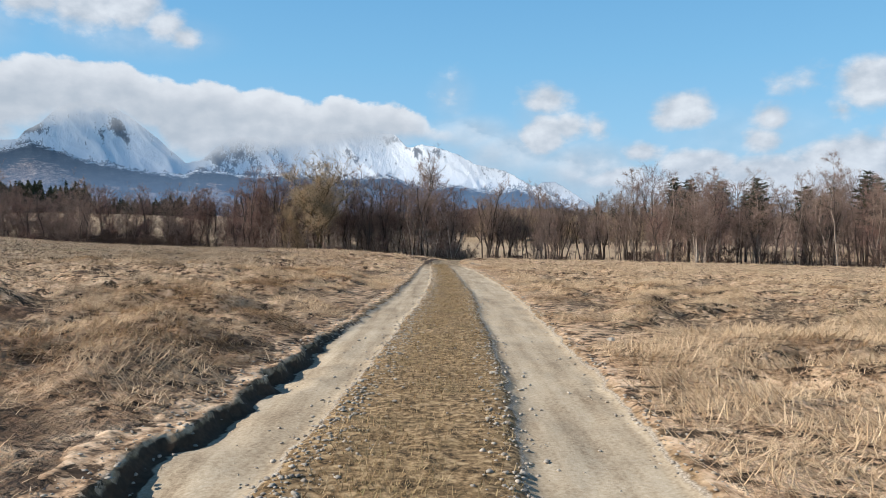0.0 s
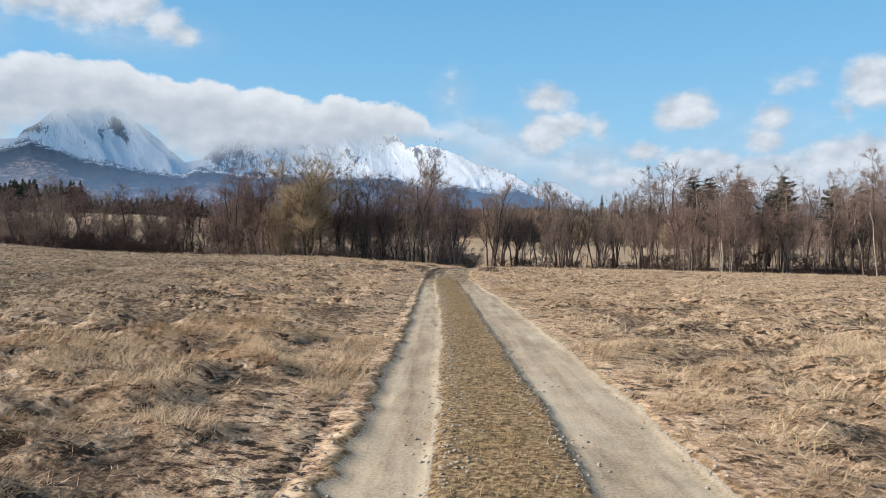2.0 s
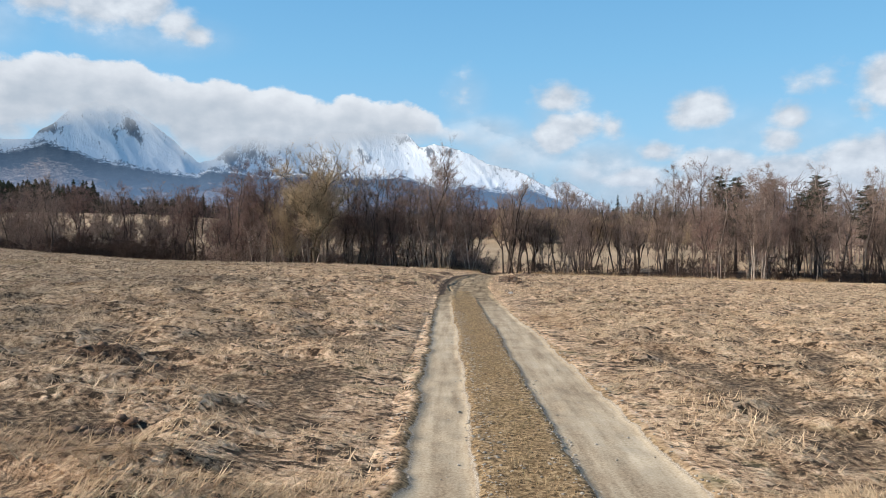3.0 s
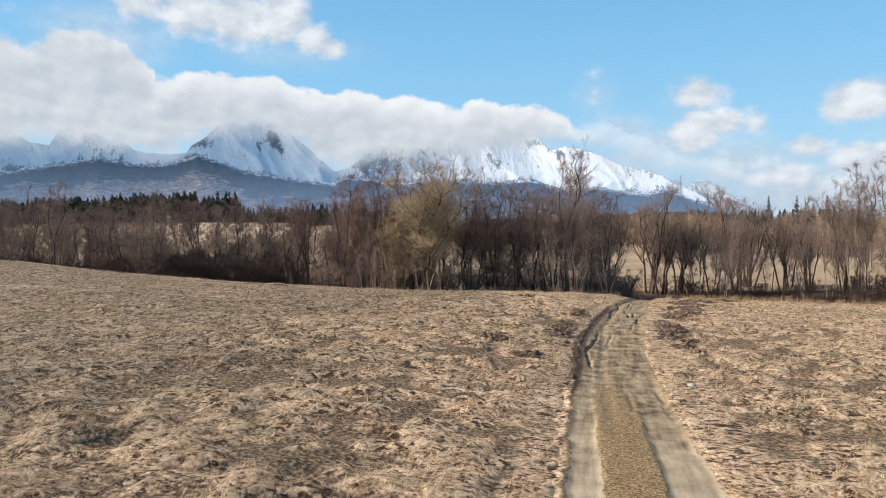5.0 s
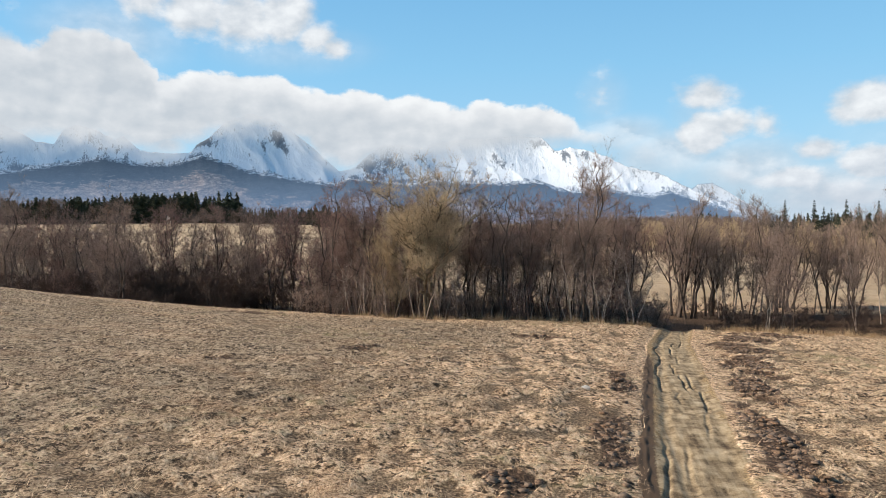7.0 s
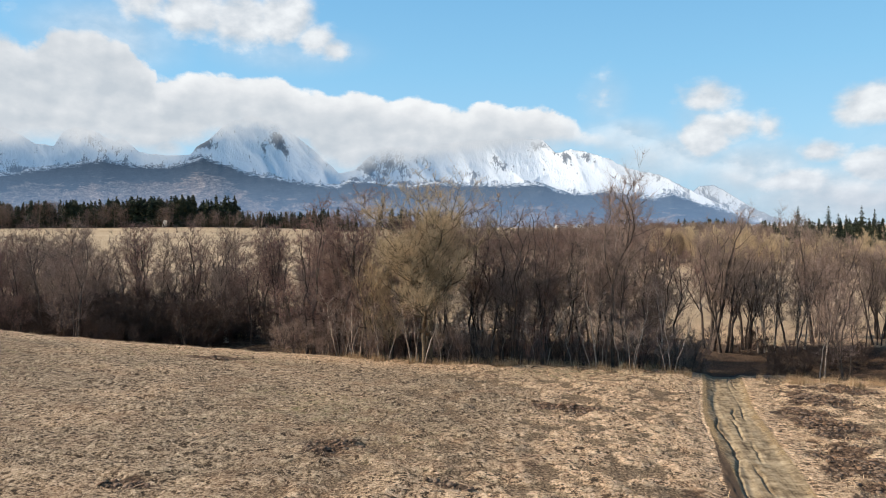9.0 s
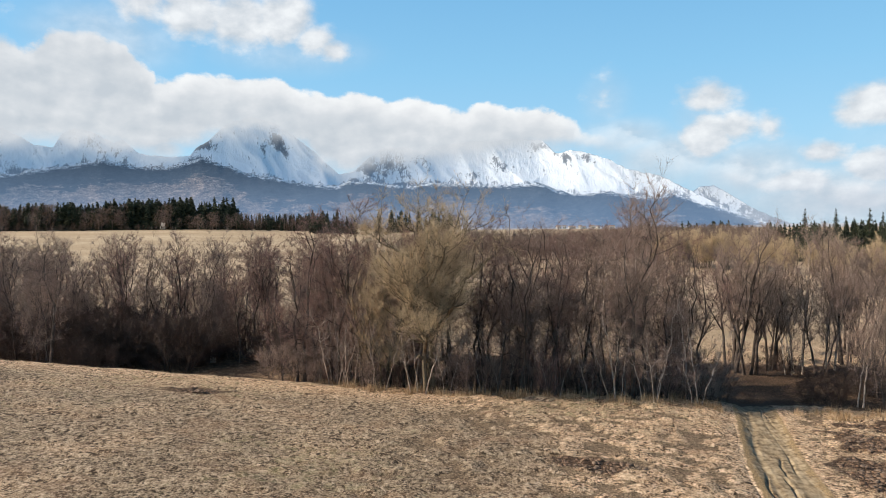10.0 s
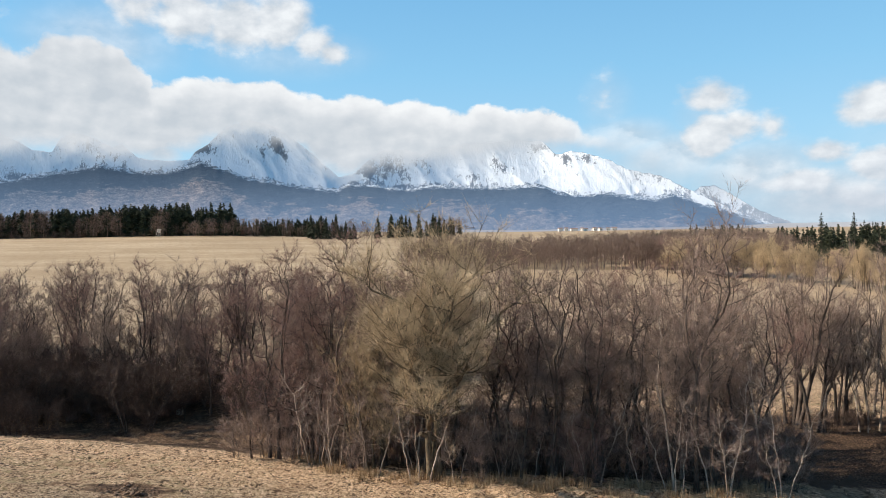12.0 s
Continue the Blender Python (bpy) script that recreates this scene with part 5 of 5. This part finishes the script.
far_wood("far_conifer_wood", far_fir, 4, 150, clumped(15, 170, 440, 520, 18, -0.2, 84.0), 9, 15, M_NEEDLE, "conifers standing behind the brown wood")
far_wood("far_conifer_wood", far_fir, 16, 60, clumped(-110, 15, 462, 520, 18, 0.0, 90.0), 6, 10, M_NEEDLE, "low conifers behind the brown wood")
far_wood("far_bare_wood", far_bare, 5, 150, box(-190, 120, 540, 640), 3, 7, M_TWIG_DARK, "thin leafless trees on the far plain")
far_wood("bare_wood", far_bare, 6, 220, box(60, 165, 150, 225), 10, 17, M_TWIG_DARK, "dense leafless wood behind the tall trees")
far_wood("far_bare_wood", far_bare, 7, 130, box(66, 150, 292, 385), 4, 7.5, M_TWIG_FAR, "brown scrub at the corner of the far wood")
far_wood("bare_wood", far_bare, 8, 60, clumped(-75, 10, 250, 392, 30, 0.2, 85.0), 4, 8, M_TWIG_FAR, "scattered leafless scrub on the plain behind the belt")

# ---------------------------------------------------------------- grass, stones and clods
def blades(r, x, y, z, length, width, lean_az, lean):
    """One bent blade of two faces at each place."""
    n = len(x)
    d = np.stack([np.cos(lean_az), np.sin(lean_az), np.zeros(n)], 1)
    s = np.stack([-np.sin(lean_az), np.cos(lean_az), np.zeros(n)], 1) * (width / 2)[:, None]
    P = np.stack([x, y, z], 1)
    up = np.array([0, 0, 1.0])
    tip = P + d * (length * np.sin(lean))[:, None] + up * (length * np.cos(lean))[:, None]
    V = np.stack([P - s, P + s, tip], 1).reshape(-1, 3)
    return V, np.arange(3 * n).reshape(-1, 3)


def meadow_blades(seed, n, x0, x1, y0, y1, length, width, keep):
    """Blades that gather in tussocks: upright and splayed on their crowns, combed flat between them."""
    r = np.random.default_rng(seed)
    x, y = r.uniform(x0, x1, n), r.uniform(y0, y1, n)
    ok = keep(x, y, r)
    x, y = x[ok], y[ok]
    n = len(x)
    tuft = 1.6 * tussock(x, y) - 0.6
    ln = length * r.uniform(0.45, 1.35, n) * (0.75 + 0.40 * np.clip(tuft, -0.6, 1.2))
    az = 0.6 + 3.0 * vnoise(x / 0.9, y / 0.9, 52.0) + 1.1 * r.normal(size=n)
    lean = np.clip(r.normal(1.38, 0.22, n) - 0.22 * np.clip(tuft, 0, 1), 0.3, 1.62)
    u = x - road_x(y)
    z = np.where((u > -2.3) & (u < 0), np.maximum(track_z(u, y), field(x, y) - 0.30 * in_road(x, y)), field(x, y))
    return blades(r, x, y, z + 0.012, ln, width * r.uniform(0.6, 1.4, n), az, lean)


def off_track(x, y, r):
    u = x - road_x(y)
    edge = 0.40 * r.uniform(size=len(x)) ** 1.5
    bare = soil_shade_mask(x, y) > 0.4 + 0.3 * r.uniform(size=len(x))
    bare |= tussock(x, y) + 0.2 * fbm(x / 2.1, y / 2.1, 53.0, 2) < 0.26 + 0.16 * r.normal(size=len(x))
    return ((u > rut_edge(y, RIGHT_OUT) + 0.06 + edge) | (u < bank_edge(y) - 0.03 - edge)) & ~bare


V, F = join([
    meadow_blades(1, 270000, -5.5, 6.5, 2.5, 24, 0.17, 0.0062, off_track),
    meadow_blades(4, 210000, -15, 15, 5, 44, 0.20, 0.0090, off_track),
    meadow_blades(2, 150000, -30, 30, 20, 72, 0.23, 0.0140, off_track),
    meadow_blades(3, 170000, -60, 48, 50, 118, 0.25, 0.0220, off_track)])
me = mesh_np("dry_grass", V, F)
set_mask(me, "grey", grey_mask(V[:, 0], V[:, 1]))
set_mask(me, "pale", pale_mask(V[:, 0], V[:, 1]))
tagged(place("dry_grass", me, M_GRASS), "matted straw-coloured dry meadow grass", "grass", kind="stuff")


def strip_blades(seed, n):
    r = np.random.default_rng(seed)
    y = 2 + 54 * r.uniform(size=n) ** 1.5
    a, b = rut_edge(y, LEFT_IN), rut_edge(y, RIGHT_IN)
    u = (a + b) / 2 + 0.32 * (b - a) * r.normal(size=n)
    ok = (u > a + 0.02 + 0.3 * r.uniform(size=n) ** 2) & (u < b - 0.12 * r.uniform(size=n)) & (fbm(u * 3, y * 1.2, 61.0, 3) > -0.55 + 0.3 * r.normal(size=n))
    u, y = u[ok], y[ok]
    n = len(u)
    return blades(r, road_x(y) + u, y, track_z(u, y) - 0.005, r.uniform(0.025, 0.075, n), r.uniform(0.004, 0.009, n), r.uniform(0, 6.28, n), np.clip(r.normal(1.05, 0.3, n), 0.1, 1.5))


V, F = strip_blades(5, 90000)
tagged(place("track_turf", mesh_np("track_turf", V, F), M_TURF), "short brown-green turf between the wheel ruts", "grass", kind="stuff")


def reeds(seed, n):
    r = np.random.default_rng(seed)
    c = 260
    cx, cy = r.uniform(-33, 48, c), 116.6 + 1.1 * r.normal(size=c)
    cy = cy + np.where(cx < -24, (-24 - cx) * 0.75, 0)
    k = r.integers(0, c, n)
    x, y = cx[k] + 0.28 * r.normal(size=n), cy[k] + 0.28 * r.normal(size=n)
    ok = np.abs(x - road_x(y)) > 2.4
    x, y = x[ok], y[ok]
    n = len(x)
    return blades(r, x, y, field(x, y) - 0.02, r.uniform(0.25, 0.85, n) * (0.6 + 0.6 * cell(k[ok], 3.0, 1.0)), r.uniform(0.015, 0.03, n), r.uniform(0, 6.28, n), np.abs(r.normal(0.25, 0.22, n)))


V, F = reeds(6, 20000)
tagged(place("tall_grass", mesh_np("tall_grass", V, F), M_REED), "tall pale dry grass along the edge of the belt", "grass", kind="stuff")


def lumps(r, P, size, flat=0.7):
    """Rough stones or clods: a dented octahedron with bevel-like middle ring, at each place."""
    base = np.array([(1, 0, 0), (.5, .87, 0), (-.5, .87, 0), (-1, 0, 0), (-.5, -.87, 0), (.5, -.87, 0), (.6, .3, .62), (-.3, .6, .62), (-.35, -.55, .62), (0, 0, -.7)])
    tri = [(0, 1, 6), (1, 7, 6), (1, 2, 7), (2, 3, 7), (3, 8, 7), (3, 4, 8), (4, 5, 8), (5, 6, 8), (5, 0, 6), (6, 7, 8), (1, 0, 9), (2, 1, 9), (3, 2, 9), (4, 3, 9), (5, 4, 9), (0, 5, 9)]
    n = len(P)
    V = base[None] * r.uniform(0.7, 1.3, (n, 10, 3)) * (size[:, None] * np.stack([np.ones(n), r.uniform(0.6, 1.2, n), flat * r.uniform(0.7, 1.2, n)], 1))[:, None]
    a = r.uniform(0, 6.28, n)
    c, s = np.cos(a)[:, None], np.sin(a)[:, None]
    V = np.stack([V[..., 0] * c - V[..., 1] * s, V[..., 0] * s + V[..., 1] * c, V[..., 2]], -1) + P[:, None]
    return V.reshape(-1, 3), (np.arange(n)[:, None, None] * 10 + np.array(tri)[None]).reshape(-1, 3)


def track_gravel(seed, n):
    r = np.random.default_rng(seed)
    y = 2 + 40 * r.uniform(size=n) ** 1.7
    lane = r.choice(4, n, p=[0.46, 0.24, 0.14, 0.16])
    side = np.stack([rut_edge(y, k) for k in (LEFT_IN, RIGHT_IN, RIGHT_OUT, LEFT_OUT)])[lane, np.arange(n)]
    u = side + np.array([0.12, -0.06, 0.10, -0.16])[lane] + np.array([0.13, 0.10, 0.09, 0.10])[lane] * r.normal(size=n)
    few = r.uniform(size=n) < 0.05
    u = np.where(few, r.uniform(-1.4, 1.3, n), u)
    size = 0.005 + 0.017 * r.uniform(size=n) ** 2.5
    return lumps(r, np.stack([road_x(y) + u, y, track_z(u, y) + size * 0.25], 1), size)


V, F = track_gravel(7, 11000)
tagged(place("track_gravel", mesh_np("track_gravel", V, F), M_STONE), "small grey gravel along the wheel ruts", "gravel", kind="stuff")


def clods(seed):
    r = np.random.default_rng(seed)
    P = []
    for cx, cy, a, b in SOIL_SPOTS:
        n = int(60 * a * b) + 12
        q = r.normal(size=(n, 2)) * 0.55
        P.append(np.stack([cx + a * q[:, 0], cy + b * q[:, 1]], 1))
    P = np.concatenate(P)
    ok = np.abs(P[:, 0] - road_x(P[:, 1])) > 1.7
    P = P[ok & (soil_shade_mask(P[:, 0], P[:, 1]) > 0.3)]
    size = (0.04 + 0.14 * r.uniform(size=len(P)) ** 2) * (0.3 + 0.7 * smooth(P[:, 1], 14, 45))
    return lumps(r, np.stack([P[:, 0], P[:, 1], field(P[:, 0], P[:, 1])], 1), size, 0.6)


V, F = clods(8)
tagged(place("soil_clods", mesh_np("soil_clods", V, F), M_CLOD), "dark clods of turned-up wet soil", "soil", kind="stuff")


def field_stone(x, y, size, label, seed):
    r = np.random.default_rng(seed)
    bm = bmesh.new()
    bmesh.ops.create_icosphere(bm, subdivisions=2, radius=size)
    for v in bm.verts:
        v.co *= 1 + 0.16 * noise.noise(v.co / size * 1.3 + Vector((seed, 0, 0)))
        v.co.z *= 0.62
        v.co.x *= 1.25
    ob = part("field_stone", bm, M_PALE_STONE, None)
    ob.location = (x, y, field_z(x, y) + size * 0.25)
    ob.rotation_euler = (0, 0, r.uniform(0, 6))
    return tagged(ob, label, "stone", "stones in the meadow")


field_stone(-3.08, 74.9, 0.19, "pale rounded stone lying in dry grass", 1)
field_stone(1.85, 52.7, 0.12, "pale flat stone beside the track", 2)
field_stone(1.75, 9.9, 0.045, "small pale stone at the track edge", 3)


# ---------------------------------------------------------------- distant buildings and posts
def plain_material(name, a, b, scale=3.0, rough=0.85):
    m = Nodes(name, rough)
    n = m.noise(scale, 5, 0.6)
    m.bump(n, 0.3, 0.02)
    return m.done(m.mix(m.step(n, 0.3, 0.7), a, b))


M_PLASTER = plain_material("white_plaster", (0.72, 0.70, 0.66), (0.82, 0.80, 0.77), 0.8)
M_ROOF = plain_material("red_brown_roof", (0.22, 0.15, 0.13), (0.34, 0.26, 0.23), 2.0)
M_PANE = plain_material("window_pane", (0.03, 0.035, 0.045), (0.05, 0.06, 0.07), 1.0, 0.15)
M_PALE_WOOD = plain_material("weathered_pale_wood", (0.58, 0.53, 0.45), (0.78, 0.73, 0.65), 5.0)


def box_bm(bm, x0, x1, y0, y1, z0, z1):
    r = bmesh.ops.create_cube(bm, size=1.0)
    for v in r["verts"]:
        v.co = Vector((x0 + (v.co.x + 0.5) * (x1 - x0), y0 + (v.co.y + 0.5) * (y1 - y0), z0 + (v.co.z + 0.5) * (z1 - z0)))


def village_house(x, y, w, d, h, turn):
    root = thing("house", x, y, float(land(np.array(x), np.array(y))) - 0.2, "small white village house with a red-brown roof", "house", "far village houses")
    root.rotation_euler = (0, 0, turn)
    bm = bmesh.new()
    box_bm(bm, -w / 2, w / 2, -d / 2, d / 2, 0, h)
    part("wall", bm, M_PLASTER, root)
    bm = bmesh.new()
    e, rise = 0.4, 0.30 * d
    v = [bm.verts.new(p) for p in ((-w / 2 - e, -d / 2 - e, h), (w / 2 + e, -d / 2 - e, h), (w / 2 + e, d / 2 + e, h), (-w / 2 - e, d / 2 + e, h), (-w / 2 - e, 0, h + rise), (w / 2 + e, 0, h + rise))]
    for f in ((0, 1, 5, 4), (2, 3, 4, 5), (0, 4, 3), (1, 2, 5), (3, 2, 1, 0)):
        bm.faces.new([v[k] for k in f])
    part("roof", bm, M_ROOF, root)
    for k in (-1, 1):
        bm = bmesh.new()
        box_bm(bm, k * w / 4 - 0.6, k * w / 4 + 0.6, -d / 2 - 0.06, -d / 2 + 0.1, h * 0.35, h * 0.35 + 1.5)
        part("window", bm, M_PANE, root)


for k in range(11):
    village_house(-58 + 8.0 * k + rng.uniform(-4, 4), 1290 + rng.uniform(-30, 50), rng.uniform(5, 8.5), rng.uniform(5, 6.5), rng.uniform(3.5, 5), rng.uniform(-0.5, 0.5))


def high_seat(x, y):
    """A pale leaning timber tower in the far field."""
    root = thing("timber_tower", x, y, float(land(np.array(x), np.array(y))) - 0.2, "pale leaning timber tower standing in the far field", "tower")
    root.rotation_euler = (0, radians(9), 0)
    for sx in (-1, 1):
        for sy in (-1, 1):
            bm = bmesh.new()
            box_bm(bm, -0.14, 0.14, -0.14, 0.14, 0, 7.5)
            for v in bm.verts:
                k = 1.7 - 0.7 * v.co.z / 7.5
                v.co.x, v.co.y = v.co.x + sx * k, v.co.y + sy * k
            part("leg", bm, M_PALE_WOOD, root)
    bm = bmesh.new()
    box_bm(bm, -1.3, 1.3, -1.3, 1.3, 4.6, 7.4)
    part("cabin", bm, M_PALE_WOOD, root)
    bm = bmesh.new()
    box_bm(bm, -1.6, 1.6, -1.6, 1.6, 7.4, 7.65)
    part("roof", bm, M_PALE_WOOD, root)


high_seat(-421.0, 731.0)


def tree_stump(x, y):
    """A short, weathered, splintered stump."""
    root = thing("tree_stump", x, y, field_z(x, y) - 0.1, "pale weathered broken tree stump in the shade", "stump")
    bm = bmesh.new()
    bmesh.ops.create_cone(bm, cap_ends=True, segments=12, radius1=0.34, radius2=0.24, depth=1.5, matrix=Matrix.Translation((0, 0, 0.75)))
    bmesh.ops.subdivide_edges(bm, edges=[e for e in bm.edges if abs(e.verts[0].co.z - e.verts[1].co.z) > 1], cuts=5)
    for v in bm.verts:
        v.co += 0.05 * noise.noise_vector(v.co * 2.5)
        if v.co.z > 1.3:
            v.co.z += 0.25 * noise.noise(v.co * 6)
    part("trunk", bm, M_PALE_WOOD, root)


tree_stump(-49.5, 139.0)
